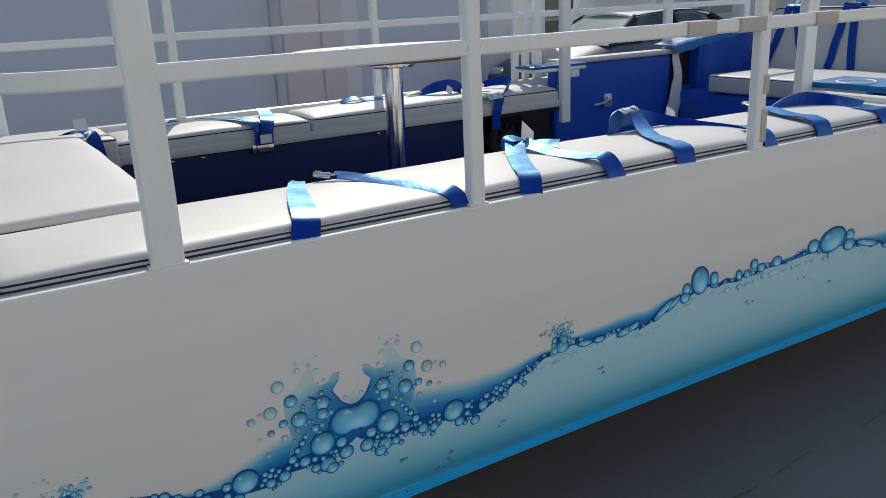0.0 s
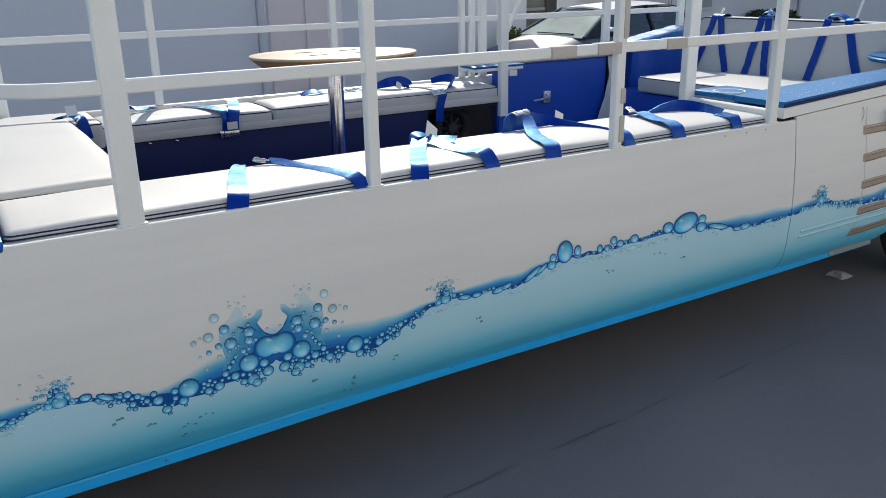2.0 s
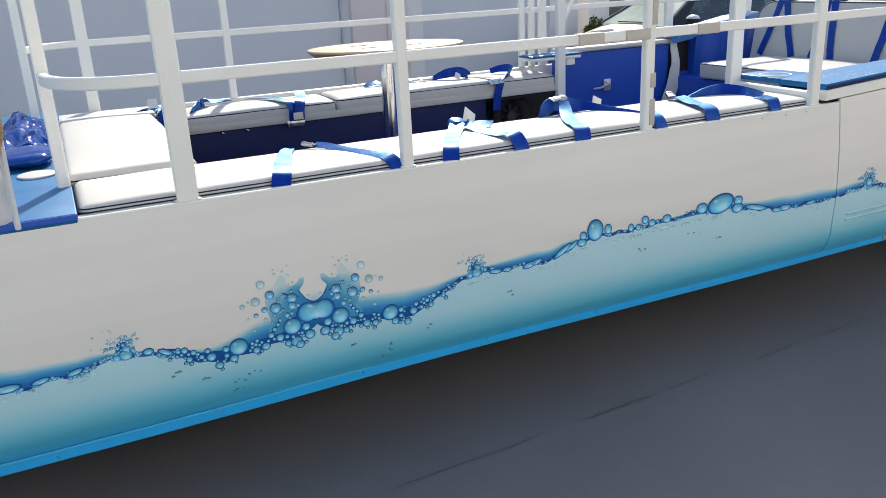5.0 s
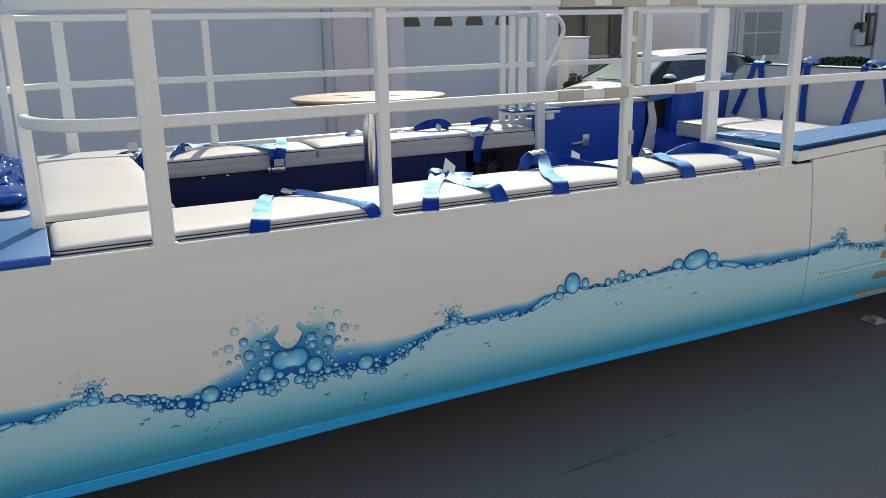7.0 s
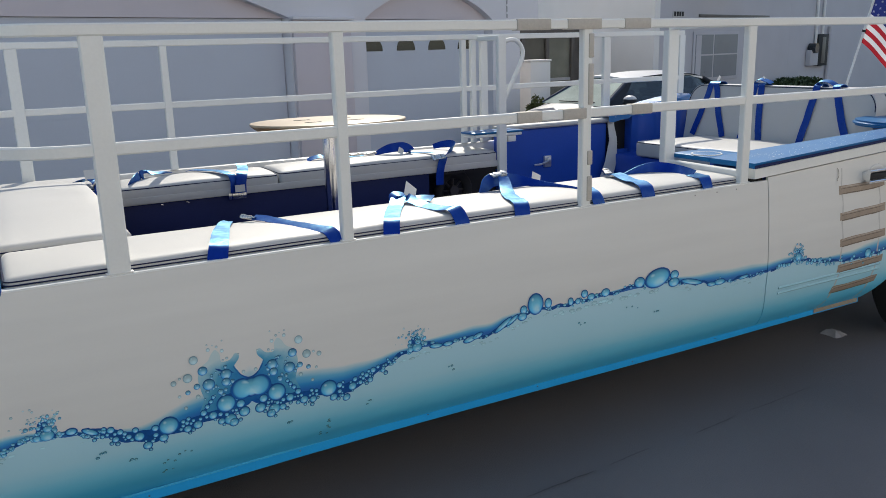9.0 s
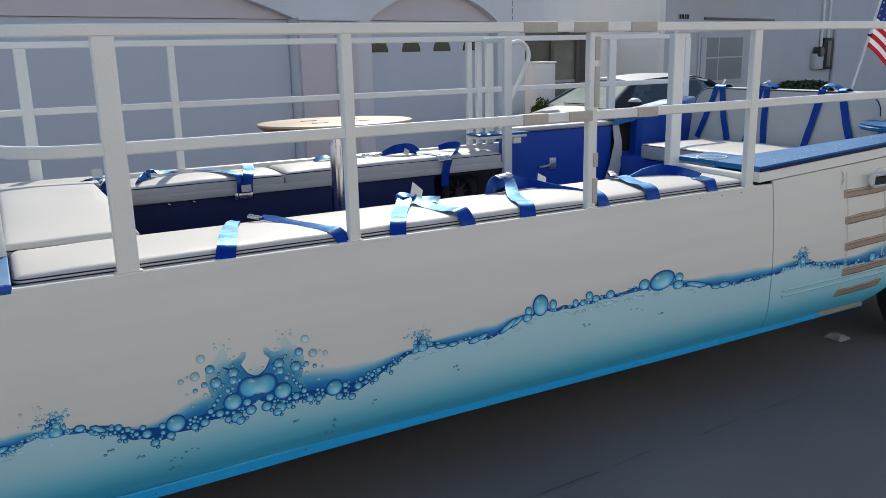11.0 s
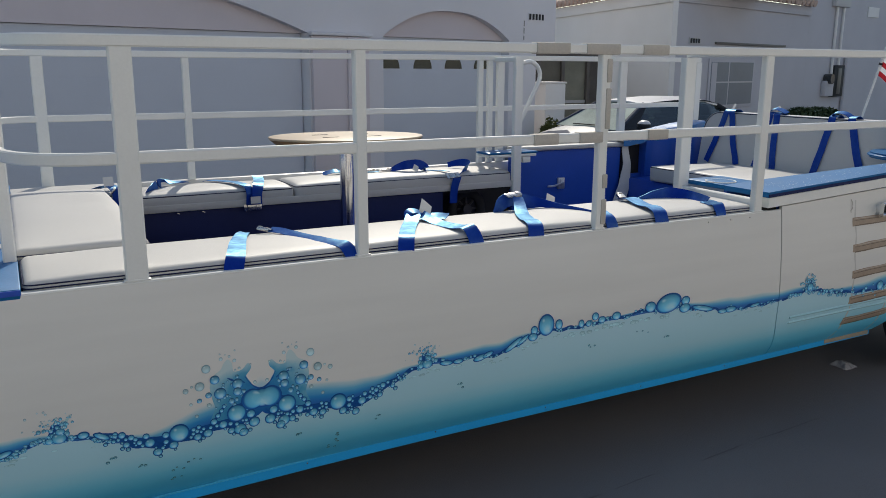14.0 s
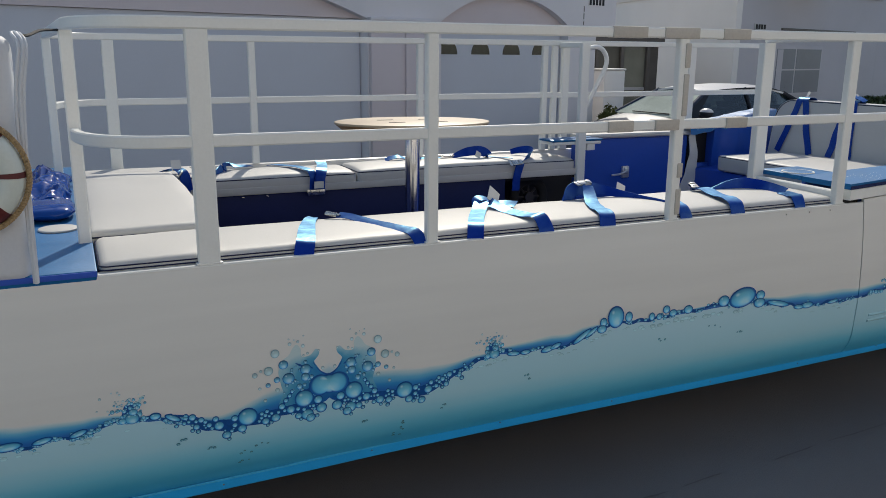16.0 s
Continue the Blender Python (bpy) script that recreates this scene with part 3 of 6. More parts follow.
# ---- table ----
table = thing("table", "round birch table on a chrome pole", "table", at=(0, 0, 0))
TILT = Matrix.Translation((1.04, 1.02, 1.27)) @ Matrix.Rotation(radians(-1.2), 4, "X") @ Matrix.Translation((-1.04, -1.02, -1.27))
bm = disc(1.04, 1.02, 1.274, 0.328, 0.010, 72, 0.003)
bm.transform(TILT)
part("tabletop", bm, WOOD, table, "round pale birch top")
bm = bmesh.new()
bmesh.ops.create_cone(bm, cap_ends=True, segments=72, radius1=0.285, radius2=0.326, depth=0.0325, matrix=Matrix.Translation((1.04, 1.02, 1.25725)))
bm.transform(TILT)
part("under_board", bm, WOOD_DARK, table, "darker brown edge board under the top")
part("pole", disc(1.045, 1.03, 0.47, 0.032, 0.768, 32), CHROME, table, "polished chrome pole")
part("flange", disc(1.045, 1.03, 0.47, 0.09, 0.012, 32, 0.003), CHROME, table)
part("collar", disc(1.045, 1.03, 1.218, 0.075, 0.02, 32, 0.003), CHROME, table)
for k in range(4):
    a = radians(40 + 90 * k)
    cx, cy = 1.04 + 0.13 * math.cos(a), 1.02 + 0.13 * math.sin(a)
    bm = box(cx - 0.035, cx + 0.035, cy - 0.006, cy + 0.006, 1.2835, 1.2855, 0.0005)
    bm.transform(TILT)
    part("slot", bm, BLACK, table, "dark slot in the top")

# ---- rear seat and far door ----
bm = bmesh.new()
vs = [bm.verts.new(p) for p in ((2.56, 2.03, 0.47), (3.42, 2.03, 0.47), (3.43, 2.03, 1.054), (2.56, 2.03, 1.056))]
bm.faces.new(vs)
made = bmesh.ops.extrude_face_region(bm, geom=bm.faces[:])
for v in made["geom"]:
    if isinstance(v, bmesh.types.BMVert):
        v.co.y += 0.07
bmesh.ops.bevel(bm, geom=bm.edges[:], offset=0.008, segments=2, affect="EDGES")
far_door = part("far_door", bm, ROYAL, boat, "royal blue inner panel of the far door")
part("door_cap", sweep([(2.56, 2.06, 1.0705), (3.44, 2.06, 1.069)], rect(0.105, 0.027, 0.008)), VINYL, far_door, "white padded cap")
bm = box(2.898, 2.952, 2.008, 2.029, 0.80, 0.875, 0.006)
box(2.908, 2.942, 1.998, 2.0075, 0.825, 0.865, 0.004, bm=bm)
escutcheon = part("door_handle", bm, SATIN, far_door, "chrome inner door handle")
part("lever", sweep(smooth_line([(2.93, 1.992, 0.848), (2.89, 1.984, 0.838), (2.85, 1.985, 0.828), (2.80, 1.988, 0.826)], 5), rect(0.009, 0.013, 0.003)), SATIN, escutcheon)
sp = box(3.62, 4.12, 2.0, 2.10, 0.47, 1.10, 0.01)
for v in sp.verts:
    if v.co.z > 1:
        v.co.z += 0.14 * (v.co.x - 3.62)
part("seat_side_panel", sp, ROYAL, boat, "royal blue side panel beside the rear seat")
bm = bmesh.new()
g = []
for i in range(37):
    x = 3.60 + 0.505 * i / 36
    row = []
    for j in range(25):
        f = j / 24
        top = 1.092 + 0.14 * (x - 3.62)
        z = 0.50 + (top - 0.50) * f
        fold = math.sin(24 * (x - 3.60) + 1.6 * (1 - f)) * (0.024 - 0.010 * f) * max(0.15, 1 - 2.2 * (x - 3.60))
        row.append(bm.verts.new((x + 0.02 * (1 - f) * math.sin(5 * f), 1.972 + fold + 0.006 * noise.noise(Vector((x * 14, z * 6, 4))), z)))
    g.append(row)
for i in range(36):
    for j in range(24):
        bm.faces.new((g[i][j], g[i + 1][j], g[i + 1][j + 1], g[i][j + 1]))
thicken(bm, (0, 0.004, 0))
part("side_drape", bm, material("royal_drape_vinyl", (0.009, 0.072, 0.40), 0.36, vary=0.1, spec=0.5), boat, "royal blue vinyl draped in folds over the side panel")
# solid black box stands in for the shade of the open gap
part("pillar_gap_shade", box(3.432, 3.615, 2.06, 2.10, 0.47, 1.06), BLACK, boat)
part("pillar_panel", box(3.46, 3.63, 2.03, 2.056, 0.47, 0.865, 0.006), ROYAL, boat, "royal blue kick panel beside the door")
part("seat_base", box(3.48, 4.3, 0.25, 2.0, 0.47, 0.845, 0.012), ROYAL, boat, "royal blue seat base")
rear_seat = cushion("rear_seat", 3.45, 4.02, 0.26, 1.77, 0.85, 0.945, "white vinyl rear bench seat with tall backrest", crown=0.016, r=0.018, lower=False)
tagged(rear_seat, category="seat")


def backrest():
    ob = rear_seat
    bm = bmesh.new()
    out = []
    y0, y1, z0, z1, r = 0.535, 1.92, 0.92, 1.285, 0.12
    for cy, cz, a0 in ((y1 - r, z1 - r, 0), (y0 + r, z1 - r, 90)):
        for k in range(9):
            a = radians(a0 + 90 * k / 8)
            out.append((cy + r * math.cos(a), cz + r * math.sin(a)))
    out += [(y0, z0), (y1, z0)]
    line = []
    for y, z in out:
        line.append((4.03 + 0.16 * (z - z0), y, z))
    f = bm.faces.new([bm.verts.new(p) for p in line])
    made = bmesh.ops.extrude_face_region(bm, geom=[f])
    for v in made["geom"]:
        if isinstance(v, bmesh.types.BMVert):
            v.co.x += 0.10
    bmesh.ops.bevel(bm, geom=[e for e in bm.edges if e.calc_face_angle(0) > 1.2], offset=0.015, segments=3, affect="EDGES")
    ob = part("backrest", bm, VINYL, ob, "tall white vinyl backrest")
    part("piping", sweep([(x - 0.001, y * 0.992 + 0.01, z - 0.006) for x, y, z in line[:-2]], ring(0.0032, 6)), PIPING, ob)
    return ob


backrest()
part("rear_deck", box(4.20, 4.95, 0.53, 2.1, 1.10, 1.13, 0.01), DECK, boat, "blue rear deck behind the seat")
arm = bmesh.new()
bmesh.ops.create_cone(arm, cap_ends=True, segments=40, radius1=0.29, radius2=0.29, depth=0.03, matrix=Matrix.Translation((4.05, 0.31, 1.122)))
bmesh.ops.bevel(arm, geom=[e for e in arm.edges if any(len(f.verts) > 4 for f in e.link_faces)], offset=0.012, segments=3, affect="EDGES")
part("deck_pad", arm, DECK, boat, "round blue deck pad")
bm = bmesh.new()
n, m = 40, 14
g = []
for j in range(m + 1):
    row = []
    for i in range(n + 1):
        x = 3.40 + 0.74 * i / n
        v = j / m
        hang = max(0, 0.35 - v) / 0.35 * (0.05 + 0.05 * noise.noise(Vector((x * 9, 0, 2))))
        fold = 0.006 * noise.noise(Vector((x * 11, v * 3, 3))) + 0.005 * abs(noise.noise(Vector((x * 26, v * 5, 6))))
        row.append(bm.verts.new((x, 1.975 + 0.17 * max(0, v - 0.3) / 0.7 - 0.4 * fold * (v < 0.35), 1.108 + 0.105 * i / n + fold - hang)))
    g.append(row)
for j in range(m):
    for i in range(n):
        bm.faces.new((g[j][i], g[j][i + 1], g[j + 1][i + 1], g[j + 1][i]))
thicken(bm, (0, 0, -0.006))
tagged(part("vinyl_cover", bm, material("shiny_cover_vinyl", (0.010, 0.15, 0.42), 0.27, vary=0.15, spec=0.7, coat=0.5)), "crumpled shiny blue vinyl cover over the side", "cover")
# shelf by the ladder posts
part("shelf", box(2.245, 2.575, 1.80, 1.945, 1.052, 1.070, 0.005), RAIL, boat, "small white shelf")
part("shelf_pad", box(2.235, 2.585, 1.798, 1.95, 1.0705, 1.083, 0.005), DECK, boat, "blue pad on the shelf")
part("shelf_bracket", box(2.48, 2.535, 1.805, 1.83, 1.015, 1.0515, 0.004), RAIL, boat, "white bracket under the shelf")
# wheel in the recess
spare = thing("spare_wheel", "small dark wheel stowed in the bench recess", "wheel")
bm = bmesh.new()
pts = [(2.16 + 0.10 * math.cos(a), 1.93, 0.74 + 0.10 * math.sin(a)) for a in [2 * math.pi * k / 32 for k in range(32)]]
part("tyre", sweep(pts, ring(0.03, 10), up=(0, 1, 0), closed=True), TYRE, spare)
bm = sweep([(2.16, 1.91, 0.74), (2.16, 1.95, 0.74)], ring(0.03, 20))
for k in range(8):
    a = 2 * math.pi * k / 8
    sweep([(2.16, 1.93, 0.74), (2.16 + 0.08 * math.cos(a), 1.93, 0.74 + 0.08 * math.sin(a))], rect(0.012, 0.012), up=(0, 1, 0), bm=bm)
part("rim", bm, material("dark_rim", (0.055, 0.05, 0.05), 0.5, metal=0.3), spare)

# road wheel under the rear quarter
wheel = thing("wheel", "black tyre in the wheel arch with a plain steel rim", "wheel")
pts = [(4.07 + 0.245 * math.cos(a), 0.19, 0.335 + 0.245 * math.sin(a)) for a in [2 * math.pi * k / 48 for k in range(48)]]
part("tyre", sweep(pts, rect(0.19, 0.17, 0.04), up=(0, 1, 0), closed=True), TYRE, wheel)
part("rim", sweep([(4.07, 0.12, 0.335), (4.07, 0.26, 0.335)], ring(0.17, 32)), BUCKLE, wheel)

# ---- bow cover with lifebuoy ----
bow = thing("bow_cover", "white padded bow cover panel standing on the hull edge", "cover panel")
BOW_CLOTH = material("bow_cover_cloth", (0.60, 0.615, 0.64), 0.6, vary=0.05, scale=4, bump=0.2, bump_scale=60)
part("panel", box(-1.3, -0.396, -0.010, 0.14, 0.997, 1.598, 0.035, 5), BOW_CLOTH, bow)
for k, (dx, w) in enumerate(((0.0, 0.005), (-0.010, 0.0042), (0.007, 0.004))):
    part("edge_fold", sweep(smooth_line([(-0.392 + dx * 0.4, -0.016 + 0.004 * k, 0.999), (-0.390 + dx * 0.7, -0.014, 1.25), (-0.382 + dx, -0.014, 1.45), (-0.366 + dx, -0.008, 1.565), (-0.378 + dx, 0.03, 1.598), (-0.39, 0.12, 1.602)], 6), ring(w, 8)), BOW_CLOTH, bow, "folded white cloth edge")
buoy = thing("lifebuoy", "small white lifebuoy ring with rope and red bands", "lifebuoy")
BX, BZ = -0.521, 1.274
pts = [(BX + 0.098 * math.cos(a), -0.032, BZ + 0.098 * math.sin(a)) for a in [2 * math.pi * k / 48 for k in range(48)]]
part("ring", sweep(pts, ring(0.034, 12), up=(0, 1, 0), closed=True), material("buoy_white", (0.62, 0.66, 0.60), 0.5, vary=0.08), buoy)
RED = material("buoy_red", (0.10, 0.012, 0.012), 0.5, vary=0.15)
for a, half in ((0, 3.5), (52, 8), (140, 8), (220, 8), (308, 8)):
    c = [(BX + 0.098 * math.cos(radians(a + d)), -0.032, BZ + 0.098 * math.sin(radians(a + d))) for d in (-half, 0, half)]
    part("band", sweep(c, ring(0.0365, 12), up=(0, 1, 0)), RED, buoy, "dark red band")
ROPE = material("rope", (0.36, 0.25, 0.13), 0.9, vary=0.3, scale=60, bump=0.5)
for ph in (0, math.pi):
    pts = []
    for k in range(420):
        a = 2 * math.pi * k / 420
        tw = 60 * a + ph
        rr = 0.140 + 0.0035 * math.cos(tw)
        pts.append((BX + rr * math.cos(a), -0.036 + 0.0035 * math.sin(tw), BZ + rr * math.sin(a)))
    part("rope", sweep(pts, ring(0.0042, 6), up=(0, 1, 0), closed=True), ROPE, buoy, "twisted tan rope")
part("cord", sweep(smooth_line([(-0.385, 0.08, 1.602), (-0.36, 0.12, 1.596), (-0.33, 0.25, 1.612), (-0.29, 0.34, 1.616)], 6), ring(0.004, 6)), BLACK, bow, "thin dark tie cord")

# shiny blue vinyl in the bow: a stuffed pillow and a crumpled sheet behind it
GLOSSY = material("shiny_blue_vinyl", (0.003, 0.05, 0.26), 0.12, vary=0.1, spec=0.35)
bm = bmesh.new()
bmesh.ops.create_uvsphere(bm, u_segments=36, v_segments=18, radius=1)
for v in bm.verts:
    q = v.co
    sq = lambda c: math.copysign(abs(c) ** 0.7, c)
    dent = 1 + 0.06 * noise.noise(Vector((q.x * 2, q.y * 2.5, q.z * 2 + 3)))
    v.co = Vector((-0.372 + 0.082 * sq(q.x) * dent, 0.79 + 0.125 * sq(q.y) * dent, 1.017 + max(0, 0.026 + 0.028 * q.z * dent)))
tagged(part("pillow", bm, GLOSSY), "small stuffed pillow of glossy royal blue vinyl on the foredeck", "pillow")
bm = bmesh.new()
n, m = 54, 20
g = []
for i in range(n + 1):
    y = 0.99 + 0.62 * i / n
    row = []
    for j in range(m + 1):
        a = math.pi * j / m
        w = 0.078 + 0.02 * noise.noise(Vector((y * 7, 0, 1)))
        h = 0.022 + 0.035 * min(1, (y - 0.99) / 0.35) + 0.04 * noise.noise(Vector((y * 9, a * 1.2, 4))) + 0.035 * (0.5 - abs(noise.noise(Vector((y * 15, a * 2.2, 7)))))
        row.append(bm.verts.new((-0.385 - w * math.cos(a) + 0.018 * noise.noise(Vector((y * 14, a * 2, 2))), y + 0.02 * noise.noise(Vector((y * 10, a * 3, 9))), 1.017 + max(0, h) * math.sin(a))))
    g.append(row)
for i in range(n):
    for j in range(m):
        bm.faces.new((g[i][j], g[i][j + 1], g[i + 1][j + 1], g[i + 1][j]))
bm.faces.new(g[0])
bm.faces.new(g[-1])
tagged(part("folded_sheet", bm, GLOSSY), "bundled shiny blue vinyl sheet on the foredeck", "vinyl sheet")

# ---- houses ----
# the house fronts stand askew to the boat, by about fifteen degrees
def askew(ob, x, y, degrees):
    ob.matrix_world = Matrix.Translation((x, y, 0)) @ Matrix.Rotation(radians(degrees), 4, "Z") @ Matrix.Translation((-x, -y, 0))
    return ob


GZ = -0.2
HY = 9.8
house = askew(thing("house", "grey stucco house front with two garage doors", "house", "houses"), 8.3, HY, 15)
OPENINGS = ((-4.69, 3.31, 2.03, 0.72, 2.0), (4.60, 7.32, 2.03, 0.41, 2.3))
def arch_wall():
    """The garage front: one sheet with two openings, the tops of which are arched."""
    bm = bmesh.new()
    def opening(x):
        for x0, x1, spring, rise, power in OPENINGS:
            if x0 < x < x1:
                s = abs((x - (x0 + x1) / 2) / ((x1 - x0) / 2))
                return spring + rise * max(0, 1 - s ** power)
        return 1.95 if x > 8.02 else GZ
    cut = [-14.0, -9.0, 8.0199, 8.0201, 8.52]
    for x0, x1, spring, rise, power in OPENINGS:
        n = int((x1 - x0) / 0.1)
        cut += [x0 - 0.0001, x1 + 0.0001] + [x0 + 0.0001 + (x1 - x0 - 0.0002) * k / n for k in range(n + 1)]
    cut.sort()
    for dy in (0.0, 0.25):
        a = [(bm.verts.new((x, HY + dy, opening(x))), bm.verts.new((x, HY + dy, 5.5))) for x in cut]
        for p, q in zip(a, a[1:]):
            bm.faces.new((p[0], q[0], q[1], p[1]))
        if dy:
            for p, q, r, s in zip(first, first[1:], a, a[1:]):
                bm.faces.new((p[0], q[0], s[0], r[0]))
        first = a
    return bm
part("wall", arch_wall(), STUCCO, house, "grey stucco front wall", smooth=False)
part("side_wall", box(7.82, 8.02, HY + 0.26, 15, GZ, 1.945), STUCCO, house, smooth=False)
part("upper_side_wall", box(8.32, 8.52, HY + 0.26, 15, 1.95, 5.5), STUCCO, house, smooth=False)
part("arch_panel", box(4.58, 7.34, HY + 0.13, HY + 0.2, 2.03, 2.6), TRIM, house, "plain stucco panel under the small arch")
part("arch_panel", box(-4.71, 3.33, HY + 0.13, HY + 0.2, 2.03, 3.0), TRIM, house, "plain stucco panel under the wide arch")
part("backing_wall", box(-13.9, 7.81, HY + 0.27, HY + 0.5, GZ, 5.4), STUCCO, house, smooth=False)
part("pilaster", box(3.33, 4.27, HY - 0.06, HY - 0.003, GZ, 2.0, 0.01), TRIM, house, "stucco pilaster between the garage doors")
part("pilaster_strip", box(3.90, 4.27, HY - 0.09, HY - 0.0605, GZ, 1.995, 0.008), TRIM, house, "raised strip on the pilaster")
part("pilaster_cap", box(3.30, 4.34, HY - 0.10, HY - 0.003, 2.003, 2.05, 0.015), STUCCO, house)
for x0, x1, spring, rise, power in OPENINGS:
    top = spring - 0.005
    gd = part("garage_door", box(x0, x1, HY + 0.20, HY + 0.24, GZ, top), GARAGE, house, "grey sectional garage door", smooth=False)
    n = 4
    for k in range(n):
        h = (top - GZ) / n
        part("door_panel", box(x0 + 0.02, x1 - 0.02, HY + 0.17, HY + 0.199, GZ + h * k + 0.0002, GZ + h * (k + 1) - 0.0002, 0.0004), GARAGE, gd, smooth=False)
    if x0 > 0:
        for k in range(4):
            c = 4.86 + 0.66 * k
            bm = bmesh.new()
            vs = [bm.verts.new((c + 0.19 * math.cos(radians(a)), HY + 0.165, 1.57 + 0.21 * math.sin(radians(a)))) for a in range(0, 181, 15)]
            bm.faces.new(vs)
            made = bmesh.ops.extrude_face_region(bm, geom=bm.faces[:])
            for v in made["geom"]:
                if isinstance(v, bmesh.types.BMVert):
                    v.co.y += 0.006
            part("window_pane", bm, GLASS_DARK, gd, "small arched dark pane", smooth=False)
# the number as plain bars on the wall, and a stained crack under it
plate = part("number_plate", box(7.78, 8.215, HY - 0.012, HY - 0.003, 2.375, 2.505, 0.003), STUCCO, house, "plain plate on the wall")
for k in range(5):
    part("bar", box(7.80 + 0.082 * k, 7.85 + 0.082 * k, HY - 0.018, HY - 0.0125, 2.392, 2.49), BLACK, plate)
for z0, z1 in ((2.28, 2.37), (2.16, 2.25), (2.06, 2.12)):
    part("crack", box(7.675, 7.692, HY - 0.006, HY - 0.003, z0, z1), GATE, house, "dark stained crack in the stucco", smooth=False)
part("roof", box(-14.5, 8.9, HY - 0.5, 15, 5.5, 5.7), TILE, house, "clay tile roof")

N = 10.2
neighbour = askew(thing("house", "grey stucco neighbouring house with a low eave and a meter", "house", "houses"), 11.58, N, 15)
part("front_wall", box(11.702, 17.9, N, N + 0.04, GZ, 3.09), STUCCO_GREY, neighbour, "grey stucco front wall", smooth=False)
part("front_wall", box(17.902, 34, N, N + 0.25, GZ, 5.2), STUCCO_GREY, neighbour, "taller grey stucco front wall", smooth=False)
part("eave", box(11.70, 17.88, N - 0.05, N - 0.003, 2.88, 3.095, 0.01), STUCCO_GREY, neighbour, "plain eave board over the front")


def tile_roof(parent, x0, x1, y, z, slope, depth, pan):
    """A tiled slope that rises from an eave: a board, and rounded tiles in rows on it, each a little uneven."""
    rise = Matrix.Translation((0, y, z)) @ Matrix.Rotation(radians(slope), 4, "X")
    bm = box(x0, x1, 0.05, depth, 0.0, 0.03)
    bm.transform(rise)
    part("roof", bm, TILE, parent, "clay tile roof", smooth=False)
    n = int((x1 - x0) / pan)
    tile_rnd = random.Random(int(100 * z))
    for k in range(n):
        c = x0 + (k + 0.5) * (x1 - x0) / n
        for row in range(2):
            bm = sweep([(c + tile_rnd.uniform(-0.012, 0.012), 0.42 * row + tile_rnd.uniform(-0.03, 0.01), 0.062), (c, 0.42 * row + 0.44, 0.045)], ring(0.4 * pan, 10))
            bm.transform(rise)
            part("roof_tile", bm, TILE, parent)


tile_roof(neighbour, 13.4, 17.85, N - 0.16, 3.10, 17, 1.6, 0.21)
part("roof", box(17.95, 34.2, N - 0.1, 19, 5.21, 5.35), TILE, neighbour)
win = part("window", box(13.10, 15.15, N - 0.03, N - 0.003, 0.75, 1.80, 0.01), STUCCO_GREY, neighbour, "window with a frame painted like the wall")
WINDOW_GLASS = material("window_glass", (0.17, 0.19, 0.23), 0.3, vary=0.25, scale=2)
for x0, x1 in ((13.18, 13.94), (14.0, 15.07)):
    part("pane", box(x0, x1, N - 0.036, N - 0.0305, 0.82, 1.73), WINDOW_GLASS, win, smooth=False)
part("window_bar", box(13.18, 15.07, N - 0.042, N - 0.0365, 1.29, 1.32), STUCCO_GREY, win)
part("curtain", box(13.2, 13.42, N - 0.0400, N - 0.0362, 0.83, 1.72), STUCCO_GREY, win, "pale curtain edge")
part("lintel", box(13.3, 16.6, N - 0.05, N - 0.003, 2.10, 2.15, 0.005), GATE, neighbour, "dark lintel over the window")
plate = part("number_plate", box(12.247, 12.695, N - 0.02, N - 0.003, 2.09, 2.21), FRAME, neighbour, "small number plate")
for k in range(4):
    part("bar", box(12.28 + 0.10 * k, 12.35 + 0.10 * k, N - 0.026, N - 0.0205, 2.105, 2.195), BLACK, plate)
meter = part("meter_box", box(18.95, 19.46, N - 0.14, N - 0.003, 0.90, 1.30, 0.02), STUCCO_GREY, neighbour, "grey electric meter box")
part("panel", box(19.47, 20.12, N - 0.12, N - 0.003, 0.88, 1.70, 0.01), BLACK, meter, "dark meter panel")
part("panel_door", box(19.68, 19.92, N - 0.135, N - 0.1205, 0.95, 1.62, 0.01), GATE, meter, "dim inner door of the panel")
part("dial", sweep([(19.15, N - 0.02, 1.345), (19.15, N - 0.22, 1.345)], ring(0.13, 24)), GLASS_DARK, meter, "round dark meter")
for x, z0 in ((19.43, 1.31), (19.85, 1.702)):
    part("conduit", sweep([(x, N - 0.05, z0), (x, N - 0.05, 3.18)], ring(0.035)), STUCCO_PALE, neighbour, "painted conduit above the meter")
part("junction_box", box(19.14, 20.11, N - 0.12, N - 0.003, 3.185, 3.5, 0.02), FRAME, neighbour, "grey junction box")
part("downpipe", sweep([(20.32, N - 0.06, GZ), (20.32, N - 0.06, 1.9)], ring(0.05)), STUCCO_GREY, neighbour, "painted downpipe")
part("vent", box(21.6, 22.4, N - 0.03, N - 0.003, 3.03, 3.3), STUCCO_PALE, neighbour, "pale wall vent")

